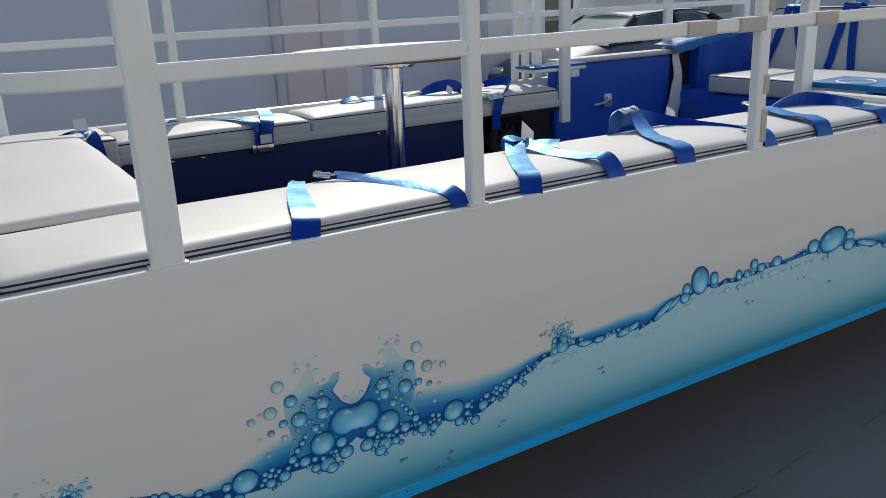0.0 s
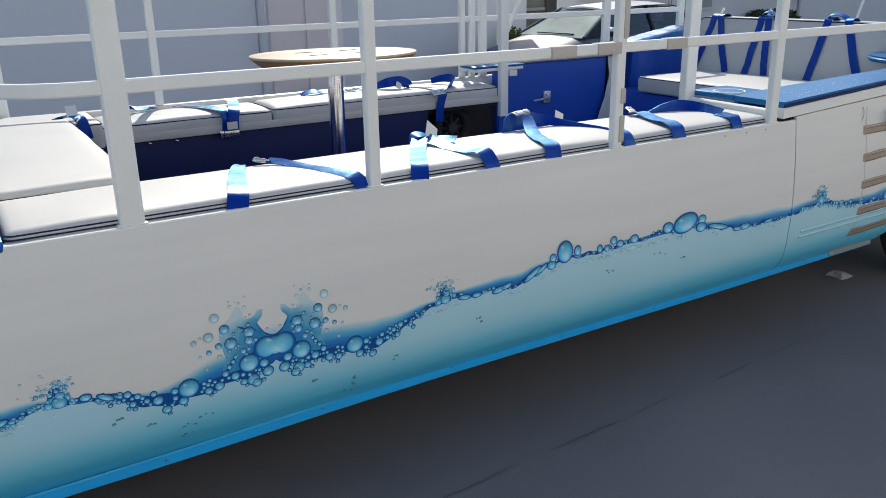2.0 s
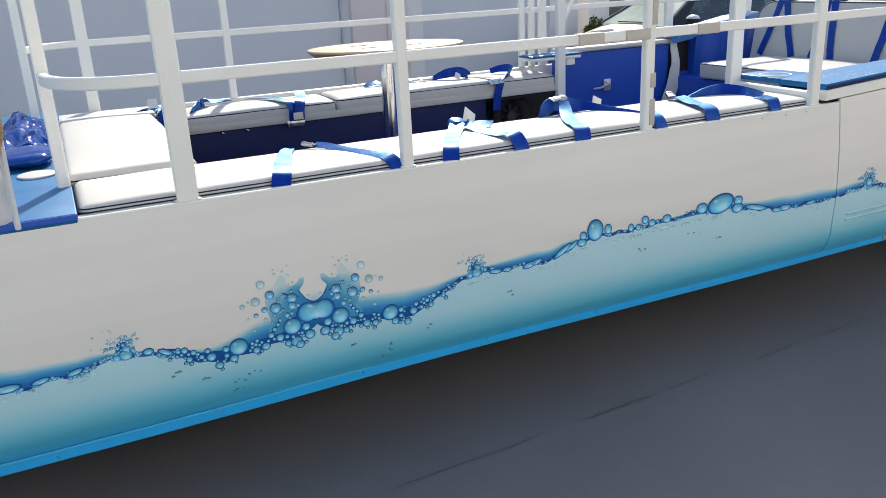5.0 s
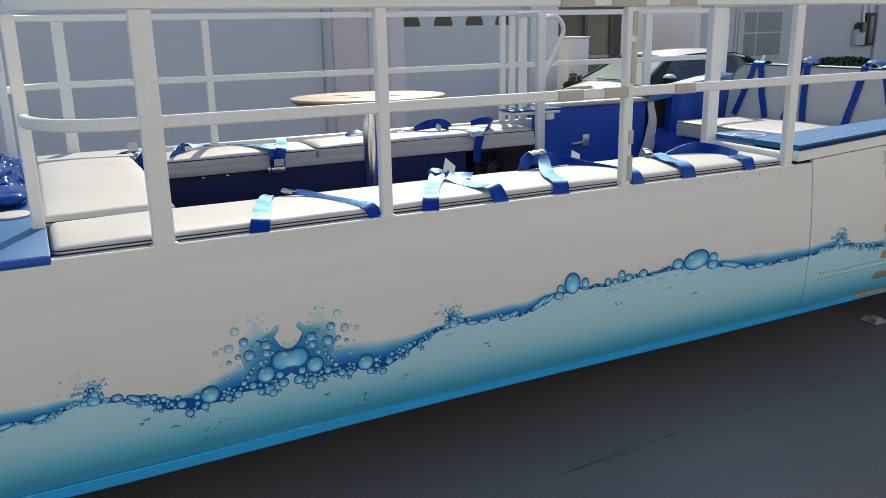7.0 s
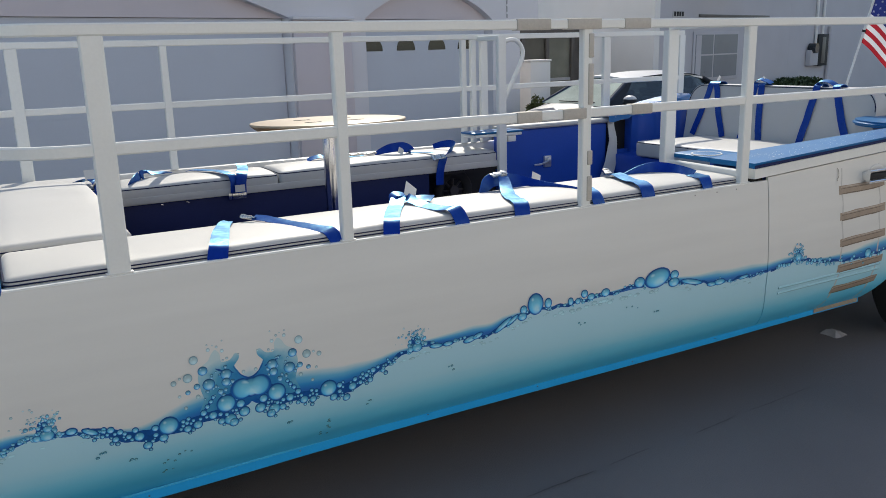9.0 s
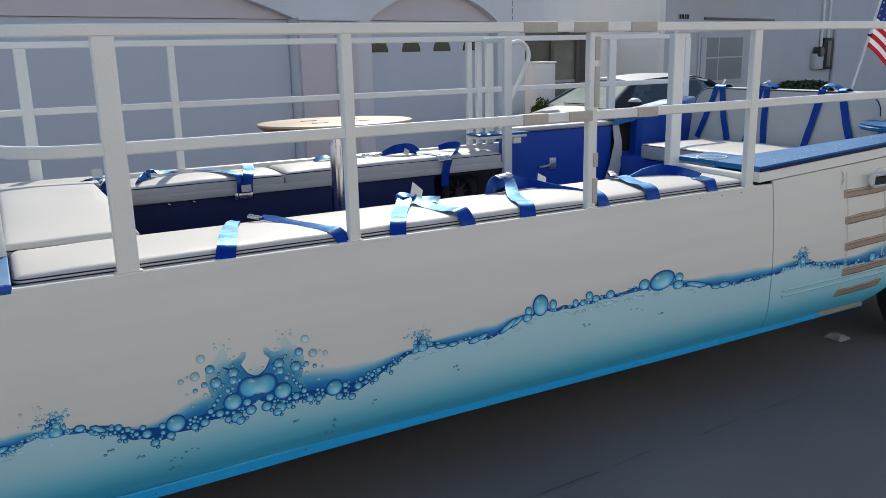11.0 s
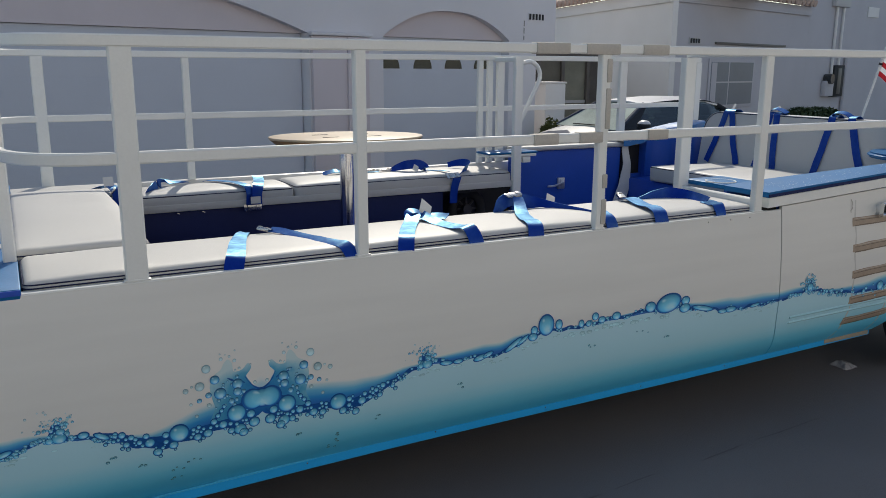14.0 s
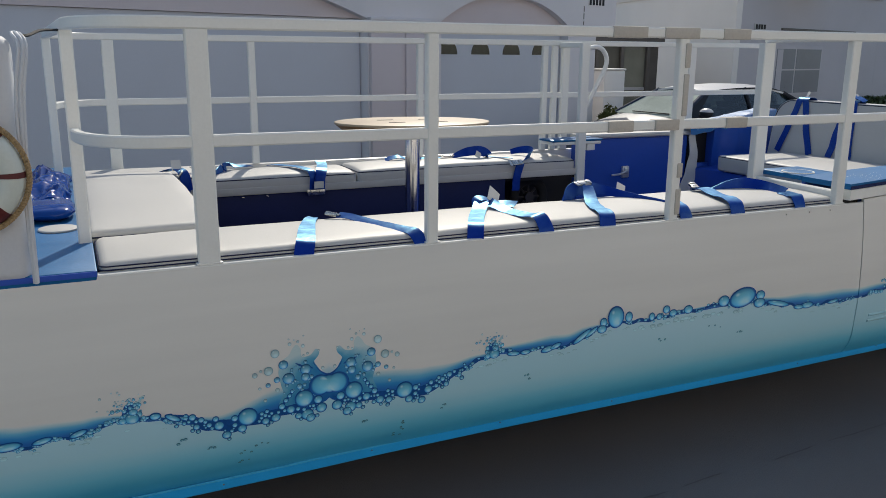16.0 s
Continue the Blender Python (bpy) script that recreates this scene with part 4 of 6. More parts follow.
wing = thing("house", "pale stucco house wing with a tiled eave, beside the gate", "house", "houses")
wing.matrix_world = Matrix.Translation((11.58, N - 0.02, 0)) @ Matrix.Rotation(radians(-12), 4, "Z")
part("wall", box(0.0, 0.12, 0.02, 14, GZ, 3.10), STUCCO_PALE, wing, "pale stucco side wall", smooth=False)
part("frieze", box(-0.05, -0.003, 0.02, 14, 2.87, 3.10, 0.01), STUCCO_PALE, wing, "plain board under the tiles")
part("wing_roof", box(0.1, 3.0, 0.1, 14, 3.105, 3.135), TILE, wing, smooth=False)
for k in range(58):
    part("roof_tile", sweep([(-0.17, 0.15 + 0.235 * k, 3.175), (0.9, 0.15 + 0.235 * k, 3.45)], ring(0.085, 10)), TILE, wing)

gate = thing("side_gate", "dark framed side gate with a glazed leaf between the houses", "gate")
GATE_GLASS = material("gate_glass", (0.25, 0.25, 0.20), 0.25, vary=0.6, scale=2.2)
part("gate_panel", box(8.0, 10.44, 12.3, 12.35, GZ, 1.79), material("gate_wood", (0.14, 0.135, 0.11), 0.6, vary=0.6, scale=3), gate, "dark wooden gate leaf", smooth=False)
part("glazed_leaf", box(10.52, 11.12, 12.31, 12.34, GZ, 1.79), GATE_GLASS, gate, "dim glass leaf", smooth=False)
for x in (8.02, 9.1, 9.85, 10.48, 11.16):
    part("gate_post", box(x - 0.04, x + 0.04, 12.23, 12.297, GZ, 1.79, 0.005), GATE, gate)
for z in (0.25, 0.88):
    part("gate_bar", box(10.525, 11.115, 12.26, 12.30, z - 0.03, z + 0.03), FRAME, gate)
part("gate_beam", box(7.9, 11.55, 12.2, 12.4, 1.795, 1.95, 0.01), GATE, gate, "dark beam over the gate")
part("back_board", box(7.9, 11.56, 12.42, 12.47, GZ, 1.79), GATE, gate, smooth=False)
cabinet = thing("utility_cabinet", "pale painted utility cabinet beside the houses", "cabinet")
part("body", box(8.80, 9.27, 10.5, 10.95, GZ, 1.30, 0.02), STUCCO_PALE, cabinet)
part("lid", box(8.785, 9.285, 10.485, 10.965, 1.302, 1.335, 0.01), STUCCO_PALE, cabinet)


def hedge(name, label, x, y, z0, rx, ry, rz, n, seed, square=2, mat=LEAF):
    """Leaves in a mound; a higher square clips it flatter on top and at its ends."""
    rnd = random.Random(seed)
    bm = bmesh.new()
    for k in range(n):
        while True:
            p = Vector((rnd.uniform(-1, 1), rnd.uniform(-1, 1), rnd.uniform(0, 1)))
            if 0.45 < abs(p.x) ** square + abs(p.y) ** square + abs(p.z) ** square < 1:
                break
        c = Vector((x + p.x * rx, y + p.y * ry, z0 + p.z * rz + rnd.uniform(-0.03, 0.05)))
        m = Euler((rnd.uniform(-1.2, 1.2), rnd.uniform(-1.2, 1.2), rnd.uniform(0, 6.3))).to_matrix()
        s = rnd.uniform(0.035, 0.075)
        bm.faces.new([bm.verts.new(c + m @ Vector(q) * s) for q in ((-1, 0, 0), (0, -0.5, 0.15), (1, 0, 0), (0, 0.5, 0.15))])
    for k in range(5):
        sweep([(x, y, z0), (x + rnd.uniform(-0.6, 0.6) * rx, y + rnd.uniform(-0.6, 0.6) * ry, z0 + 0.8 * rz)], ring(0.02, 6), bm=bm)
    return tagged(part(name, bm, mat, smooth=False), label, "shrub")


# lighter olive copy of the leaf colour, with the sunlight put into it
hedge("shrub", "low shrub by the house corner, its leaves coloured as sunlit", 8.16, 9.42, GZ, 0.29, 0.2, 0.93, 1500, 2, mat=material("sunlit_leaf", (0.12, 0.125, 0.03), 0.6, vary=0.4, scale=30))
hedge("shrub", "dark green clipped shrub against the house wall", 17.4, 11.3, GZ, 0.95, 0.42, 0.84, 3600, 3, 4)

# ---- printed water art on the hull ----
def print_art_material(name, centre, edge, rim, low=1.25, high=0.6):
    """Printed bubble: pale centre, deep rim, by the distance from the middle of each printed disc."""
    m = bpy.data.materials.new(name)
    m.use_nodes = True
    n, l = m.node_tree.nodes, m.node_tree.links
    p = n["Principled BSDF"]
    uv = n.new("ShaderNodeUVMap")
    uv.uv_map = "disc"
    sep = n.new("ShaderNodeSeparateXYZ")
    l.new(uv.outputs[0], sep.inputs[0])
    ln = n.new("ShaderNodeVectorMath")
    ln.operation = "LENGTH"
    l.new(uv.outputs[0], ln.inputs[0])
    ramp = n.new("ShaderNodeValToRGB")
    e = ramp.color_ramp.elements
    e[0].position, e[0].color = 0.0, (*centre, 1)
    e[1].position, e[1].color = 1.0, (*rim, 1)
    for pos, c in ((0.45, centre), (0.82, edge), (0.93, rim)):
        k = e.new(pos)
        k.color = (*c, 1)
    l.new(ln.outputs["Value"], ramp.inputs[0])
    shade = n.new("ShaderNodeMapRange")
    shade.inputs[1].default_value, shade.inputs[2].default_value = -0.7, 0.8
    shade.inputs[3].default_value, shade.inputs[4].default_value = low, high
    l.new(sep.outputs[1], shade.inputs[0])
    geo = n.new("ShaderNodeNewGeometry")
    isl = n.new("ShaderNodeMapRange")
    isl.inputs[3].default_value, isl.inputs[4].default_value = 0.8, 1.2
    l.new(geo.outputs["Random Per Island"], isl.inputs[0])
    mm = n.new("ShaderNodeMath")
    mm.operation = "MULTIPLY"
    l.new(shade.outputs[0], mm.inputs[0])
    l.new(isl.outputs[0], mm.inputs[1])
    sc = n.new("ShaderNodeVectorMath")
    sc.operation = "SCALE"
    l.new(ramp.outputs[0], sc.inputs[0])
    l.new(mm.outputs[0], sc.inputs["Scale"])
    last = sc.outputs[0]
    # printed glints: a small one above, a pale crescent below
    for spot, size, soft, amount in (((-0.36, 0.46, 0), 0.06, 0.16, 0.55), ((0.10, -0.46, 0), 0.16, 0.40, 0.55), ((0.30, -0.62, 0), 0.04, 0.14, 0.5)):
        d = n.new("ShaderNodeVectorMath")
        d.operation = "DISTANCE"
        l.new(uv.outputs[0], d.inputs[0])
        d.inputs[1].default_value = spot
        f = n.new("ShaderNodeMapRange")
        f.inputs[1].default_value, f.inputs[2].default_value = size, size + soft
        f.inputs[3].default_value, f.inputs[4].default_value = amount, 0
        l.new(d.outputs["Value"], f.inputs[0])
        mx = n.new("ShaderNodeMix")
        mx.data_type = "RGBA"
        l.new(f.outputs[0], mx.inputs["Factor"])
        l.new(last, mx.inputs["A"])
        mx.inputs["B"].default_value = (0.58, 0.80, 0.84, 1)
        last = mx.outputs["Result"]
    l.new(last, p.inputs["Base Color"])
    p.inputs["Roughness"].default_value = 0.42
    p.inputs["Specular IOR Level"].default_value = 0.25
    return m


BUBBLE = print_art_material("bubble_ink", (0.165, 0.53, 0.70), (0.07, 0.37, 0.60), (0.006, 0.10, 0.34))
DEEP = print_art_material("deep_bubble_ink", (0.15, 0.41, 0.55), (0.05, 0.27, 0.47), (0.006, 0.10, 0.31), 1.5, 0.45)
DROPLET = print_art_material("droplet_ink", (0.47, 0.63, 0.64), (0.36, 0.54, 0.58), (0.17, 0.34, 0.41), 1.2, 0.75)
LENS = print_art_material("sunken_drop_ink", (0.44, 0.70, 0.76), (0.41, 0.67, 0.73), (0.25, 0.48, 0.56), 1.1, 0.85)
SPECK = print_art_material("speck_ink", (0.10, 0.34, 0.42), (0.05, 0.24, 0.36), (0.02, 0.14, 0.26))
STROKE = material("line_ink", (0.005, 0.078, 0.29), 0.42, vary=0.35, scale=30, spec=0.25)
PALE_INK = material("pale_jet_ink", (0.38, 0.58, 0.62), 0.38, vary=0.2, scale=30)
WOOD_INK = material("rung_ink", (0.36, 0.28, 0.21), 0.4, vary=0.22, scale=25, fine=160)
RUNG_SHADE = material("rung_shade_ink", (0.17, 0.125, 0.09), 0.4, vary=0.3, scale=40)
RUNG_LIGHT = material("rung_light_ink", (0.50, 0.43, 0.36), 0.4, vary=0.2, scale=40)
ROPE_INK = material("rope_ink", (0.55, 0.54, 0.50), 0.4, vary=0.1)
rnd = random.Random(11)
lift = [0.0006]


def blot(bm, uv, x, z, rx, rz, n=20, tilt=0.0):
    """A flat printed patch that follows the hull's curve."""
    lift[0] += 0.0000012
    y = lambda q: hull_y(q) - lift[0]
    mid = bm.verts.new((x, y(z), z))
    rings = []
    for s in (0.5, 0.86, 1.0):
        row = []
        for k in range(n):
            a = 2 * math.pi * k / n
            u, w = rx * s * math.cos(a), rz * s * math.sin(a)
            px, pz = x + u * math.cos(tilt) - w * math.sin(tilt), z + u * math.sin(tilt) + w * math.cos(tilt)
            row.append((bm.verts.new((px, y(pz), pz)), (s * math.cos(a), s * math.sin(a))))
        rings.append(row)
    for k in range(n):
        j = (k + 1) % n
        f = bm.faces.new((mid, rings[0][k][0], rings[0][j][0]))
        for lp, c in zip(f.loops, ((0, 0), rings[0][k][1], rings[0][j][1])):
            lp[uv].uv = c
        for a, b in zip(rings, rings[1:]):
            f = bm.faces.new((a[k][0], b[k][0], b[j][0], a[j][0]))
            for lp, c in zip(f.loops, (a[k][1], b[k][1], b[j][1], a[j][1])):
                lp[uv].uv = c


def layer():
    bm = bmesh.new()
    return bm, bm.loops.layers.uv.new("disc")


def water_edge(x):
    """Small ripples of the printed water's edge."""
    return 0.0045 * math.sin(x * 61 + 2 * math.sin(x * 9)) + 0.005 * noise.noise(Vector((x * 22, 3, 1)))


def stroke(x0, x1, parent, name):
    """The dark line of the water's edge, uneven in width."""
    bm = bmesh.new()
    rows = []
    n = int((x1 - x0) / 0.008)
    for k in range(n + 1):
        x = x0 + (x1 - x0) * k / n
        w = 0.0035 + 0.004 * (0.5 + noise.noise(Vector((x * 14, 0, 2)))) + 0.003 * noise.noise(Vector((x * 40, 1, 2)))
        z = wave(x) + water_edge(x)
        rows.append([bm.verts.new((x, hull_y(z + d) - 0.0005, z + d)) for d in (-max(w, 0.0015), max(w, 0.0015))])
    for a, b in zip(rows, rows[1:]):
        bm.faces.new((a[0], b[0], b[1], a[1]))
    part(name, bm, STROKE, parent, "dark printed water line")


stroke(-1.45, 2.55, side, "water_line")
stroke(2.565, 3.46, door, "water_line")


def finger(pts, widths, parent, mat=STROKE, name="splash_print", label="printed tongue of splashing water"):
    """A printed tongue of water along a curve, with its width given at even steps and a round end."""
    lift[0] += 0.000002
    line = smooth_line([(x, 0, z) for x, z in pts], 6)
    bm = bmesh.new()
    rows = []
    for k, q in enumerate(line):
        a, b = line[max(k - 1, 0)], line[min(k + 1, len(line) - 1)]
        t = (b - a).normalized()
        f = k / (len(line) - 1)
        w = float(np.interp(f, np.linspace(0, 1, len(widths)), widths)) * (math.sqrt(max(0, 1 - ((f - 0.9) / 0.1) ** 2)) if f > 0.9 else 1)
        w = max(w, 0.0004) + 0.0012 * noise.noise(q * 60) * (f < 0.9)
        rows.append([bm.verts.new((q.x - t.z * d, hull_y(q.z + t.x * d) - lift[0], q.z + t.x * d)) for d in (-w, 0, w)])
    for a, b in zip(rows, rows[1:]):
        for i in range(2):
            bm.faces.new((a[i], b[i], b[i + 1], a[i + 1]))
    part(name, bm, mat, parent, label)


def ink_ramp(name, stops):
    """Printed ink that runs through several colours along the patch's own height, a little cloudy."""
    m = bpy.data.materials.new(name)
    m.use_nodes = True
    n, l = m.node_tree.nodes, m.node_tree.links
    uv = n.new("ShaderNodeUVMap")
    uv.uv_map = "disc"
    sep = n.new("ShaderNodeSeparateXYZ")
    l.new(uv.outputs[0], sep.inputs[0])
    co = n.new("ShaderNodeTexCoord")
    no = n.new("ShaderNodeTexNoise")
    no.inputs["Scale"].default_value, no.inputs["Detail"].default_value = 26, 4
    l.new(co.outputs["Object"], no.inputs["Vector"])
    ad = n.new("ShaderNodeMath")
    ad.operation = "MULTIPLY_ADD"
    ad.inputs[1].default_value = 0.44
    l.new(no.outputs["Fac"], ad.inputs[0])
    l.new(sep.outputs[1], ad.inputs[2])
    sb = n.new("ShaderNodeMath")
    sb.operation = "SUBTRACT"
    sb.inputs[1].default_value = 0.22
    l.new(ad.outputs[0], sb.inputs[0])
    ramp = n.new("ShaderNodeValToRGB")
    e = ramp.color_ramp.elements
    e[0].position, e[0].color = stops[0][0], (*stops[0][1], 1)
    e[1].position, e[1].color = stops[-1][0], (*stops[-1][1], 1)
    for pos, c in stops[1:-1]:
        k = e.new(pos)
        k.color = (*c, 1)
    l.new(sb.outputs[0], ramp.inputs[0])
    p = n["Principled BSDF"]
    l.new(ramp.outputs[0], p.inputs["Base Color"])
    p.inputs["Roughness"].default_value = 0.42
    p.inputs["Specular IOR Level"].default_value = 0.25
    return m


SPLASH = ink_ramp("splash_ink", [(0.0, (0.005, 0.10, 0.36)), (0.28, (0.022, 0.22, 0.47)), (0.52, (0.075, 0.34, 0.52)), (0.74, (0.28, 0.52, 0.61)), (0.95, (0.52, 0.65, 0.65))])
MIRROR = 0.339
# the print is the same on both sides of this line: offset along the hull, height
SPLASH_EDGE = [(0.0, 0.648), (0.018, 0.656), (0.032, 0.676), (0.042, 0.696), (0.030, 0.709), (0.026, 0.722), (0.036, 0.731), (0.053, 0.715), (0.077, 0.714), (0.080, 0.737),
               (0.091, 0.751), (0.103, 0.742), (0.115, 0.723), (0.137, 0.708), (0.147, 0.676), (0.141, 0.637), (0.136, 0.611), (0.151, 0.573), (0.139, 0.554), (0.060, 0.556), (0.0, 0.575)]
BIG = [(0.075, 0.586, 0.0265), (0.2385, 0.558, 0.0265)]
FOAM = [(0.034, 0.575, 0.0125), (0.024, 0.547, 0.0152), (0.066, 0.533, 0.0172), (0.092, 0.533, 0.0099), (0.115, 0.558, 0.0119), (0.094, 0.556, 0.0066), (0.076, 0.551, 0.0059),
        (0.056, 0.520, 0.0132), (0.048, 0.558, 0.0053), (0.159, 0.540, 0.0125), (0.188, 0.534, 0.0106), (0.141, 0.572, 0.0092), (0.129, 0.589, 0.0066), (0.110, 0.614, 0.0053), (0.118, 0.602, 0.0059)]
CHAIN = [(0.151, 0.556, 0.0053), (0.184, 0.565, 0.0059), (0.199, 0.560, 0.0059), (0.200, 0.547, 0.0053), (0.178, 0.549, 0.0046), (0.255, 0.524, 0.0119), (0.275, 0.560, 0.0092), (0.275, 0.539, 0.0073),
         (0.298, 0.512, 0.0119), (0.318, 0.546, 0.0132), (0.284, 0.522, 0.0053), (0.327, 0.568, 0.0079), (0.345, 0.553, 0.0073), (0.379, 0.554, 0.0086), (0.389, 0.585, 0.0092), (0.366, 0.573, 0.0079),
         (0.406, 0.592, 0.0059), (0.423, 0.577, 0.0073), (0.355, 0.565, 0.0059), (0.445, 0.601, 0.0053)]
DARK = [(0.132, 0.698, 0.0139), (0.119, 0.655, 0.0178), (0.152, 0.656, 0.0092), (0.178, 0.644, 0.0073), (0.068, 0.675, 0.0165), (0.070, 0.652, 0.0132), (0.088, 0.626, 0.0092)]
PALE = [(0.154, 0.734, 0.0125), (0.175, 0.686, 0.0132), (0.214, 0.679, 0.0079), (0.197, 0.689, 0.004), (0.202, 0.638, 0.0046), (0.152, 0.626, 0.0066), (0.188, 0.600, 0.0053),
        (0.070, 0.775, 0.0026), (0.087, 0.760, 0.004), (0.098, 0.766, 0.002), (0.111, 0.756, 0.0053), (0.113, 0.770, 0.0026), (0.073, 0.746, 0.0053), (0.061, 0.722, 0.004), (0.073, 0.718, 0.0033), (0.028, 0.727, 0.0033), (0.018, 0.672, 0.0053)]


def splash(sgn):
    """One half of the big splash: a lobed sheet of water, deep blue below and pale at its tips."""
    lift[0] += 0.00001
    bm, uv = layer()
    pts = [(MIRROR + sgn * u, 0, z) for u, z in SPLASH_EDGE]
    line = smooth_line(pts + pts[:1], 4)[:-1]
    cx, cz = MIRROR + sgn * 0.088, 0.645
    rings = [[bm.verts.new((cx + (q.x - cx) * f, hull_y(cz + (q.z - cz) * f) - lift[0], cz + (q.z - cz) * f)) for q in line] for f in (0.25, 0.5, 0.75, 1.0)]
    mid = bm.verts.new((cx, hull_y(cz) - lift[0], cz))
    n = len(line)
    for k in range(n):
        j = (k + 1) % n
        bm.faces.new((mid, rings[0][k], rings[0][j]))
        for a, b in zip(rings, rings[1:]):
            bm.faces.new((a[k], b[k], b[j], a[j]))
    for f in bm.faces:
        for lp in f.loops:
            q = lp.vert.co
            lp[uv].uv = (q.x, max(0, (q.z - 0.56) / 0.19 * 0.48 + max(0, sgn * (q.x - MIRROR) - 0.03) * 4.2 + max(0, q.z - 0.695) * 12))
    part("splash_print", bm, SPLASH, side, "printed sheet of splashing water, pale at its tips")


for sgn in (1, -1):
    splash(sgn)
# deep blue rims of the cup between the two halves and the slits in the water
finger([(MIRROR - 0.046, 0.694), (MIRROR - 0.030, 0.668), (MIRROR, 0.648), (MIRROR + 0.030, 0.668), (MIRROR + 0.046, 0.694)], (0.0004, 0.0012, 0.004, 0.0012, 0.0004), side, label="dark printed rim of the splash")
for sgn in (1, -1):
    for u, z, du, dz, w in ((0.085, 0.690, 0.024, 0.014, 0.0028), (0.055, 0.680, 0.018, 0.012, 0.0024)):
        finger([(MIRROR + sgn * (u - du / 2), z - dz / 2), (MIRROR + sgn * u, z), (MIRROR + sgn * (u + du / 2), z + dz / 2)], (0.001, w, 0.001), side, label="dark printed fold in the water")
# dark body that joins the foam, then the beads on it
cluster = [(MIRROR + sgn * u, z, r) for sgn in (1, -1) for u, z, r in BIG + FOAM + CHAIN]
extra = []
for k in range(300):
    x, z, r = rnd.choice(cluster)
    a, q = rnd.uniform(0, 6.28), rnd.uniform(0.0028, 0.0068)
    c = (x + (r + q * 1.15) * math.cos(a), z + (r + q * 1.15) * math.sin(a), q)
    low = wave(c[0]) - 0.052 + 0.02 * abs(c[0] - MIRROR)
    if abs(c[0] - MIRROR) < 0.070 and 0.57 < c[1] < 0.66 or abs(c[0] - MIRROR) < 0.026 and c[1] < 0.6:
        continue
    if low < c[1] < wave(c[0]) + 0.022 and all((c[0] - o[0]) ** 2 + (c[1] - o[1]) ** 2 > (q + o[2]) ** 2 for o in cluster + extra) and len(extra) < 90:
        extra.append(c)
for i, c in enumerate(cluster):
    near = sorted([o for o in cluster if (o[0] - MIRROR) * (c[0] - MIRROR) > 0], key=lambda o: (c[0] - o[0]) ** 2 + (c[1] - o[1]) ** 2)[1:3]
    for o in near:
        w = 0.75 * min(c[2], o[2])
        finger([c[:2], ((c[0] + o[0]) / 2, (c[1] + o[1]) / 2), o[:2]], (w, w * 0.85, w), side, name="foam_print", label="deep blue printed foam")
finger([(MIRROR - 0.09, 0.586), (MIRROR - 0.05, 0.604), (MIRROR, 0.614), (MIRROR + 0.05, 0.604), (MIRROR + 0.09, 0.586)], (0.010, 0.016, 0.020, 0.016, 0.010), side, name="foam_print", label="deep blue printed foam")
for sgn in (1, -1):
    finger([(MIRROR + sgn * u, z) for u, z in ((0.07, 0.560), (0.14, 0.556), (0.20, 0.553), (0.25, 0.545), (0.31, 0.545), (0.37, 0.565), (0.44, 0.598))], (0.018, 0.013, 0.010, 0.015, 0.018, 0.008, 0.004), side, name="foam_print", label="deep blue printed foam")
lift[0] += 0.0001
bm, uv = layer()
for x, z, r in cluster + extra:
    blot(bm, uv, x, z, r + 0.0013 + 0.03 * r, r + 0.0013 + 0.03 * r, 18)
tagged(part("bubble_outline", bm, STROKE, side, "dark printed outlines of the foam"), kind="stuff")


def bubble(x, z, rx, rz, parent, tilt=0.0, mat=None):
    bm, uv = layer()
    blot(bm, uv, x, z, rx, rz, 26, tilt=tilt)
    part("bubble", bm, mat or BUBBLE, parent, "printed blue bubble")


lift[0] += 0.0001
bm, uv = layer()
for k in range(46):
    u, z, r = abs(rnd.gauss(0.085, 0.032)), rnd.gauss(0.655, 0.030), rnd.uniform(0.0025, 0.0075)
    if z < 0.715 and not (u < 0.05 and z > 0.64):
        blot(bm, uv, MIRROR + rnd.choice((1, -1)) * u, z, r, r * 0.95, 12)
tagged(part("bubble_print", bm, DEEP, side, "small dark bubbles printed in the splash"), kind="stuff")
for sgn in (1, -1):
    for u, z, r in DARK:
        bubble(MIRROR + sgn * u, z, r, r * 0.95, side, mat=DEEP)
for x, z, r in cluster:
    bubble(x, z, r * 1.04, r, side)


def twin(grow, mat, label):
    """The two largest bubbles, run together into one with a shallow waist."""
    lift[0] += 0.00002
    bm, uv = layer()
    mid = bm.verts.new((MIRROR, hull_y(0.620) - lift[0], 0.620))
    rings, n = [], 56
    for s in (0.3, 0.6, 0.86, 1.0):
        row = []
        for k in range(n):
            a = 2 * math.pi * k / n
            cx, cz, off, r = math.cos(a), math.sin(a), 0.0275, 0.0315
            far = abs(cx) * off + math.sqrt(max(0, r * r - (off * cz) ** 2))
            far = s * (max(far, 0.0285) + grow)
            row.append((bm.verts.new((MIRROR + far * cx, hull_y(0.620 + far * cz) - lift[0], 0.620 + far * cz)), (s * cx, s * cz)))
        rings.append(row)
    for k in range(n):
        j = (k + 1) % n
        faces = [((mid, rings[0][k][0], rings[0][j][0]), ((0, 0), rings[0][k][1], rings[0][j][1]))]
        faces += [((p[k][0], q[k][0], q[j][0], p[j][0]), (p[k][1], q[k][1], q[j][1], p[j][1])) for p, q in zip(rings, rings[1:])]
        for vs, cs in faces:
            f = bm.faces.new(vs)
            for lp, c in zip(f.loops, cs):
                lp[uv].uv = c
    part("bubble", bm, mat, side, label)


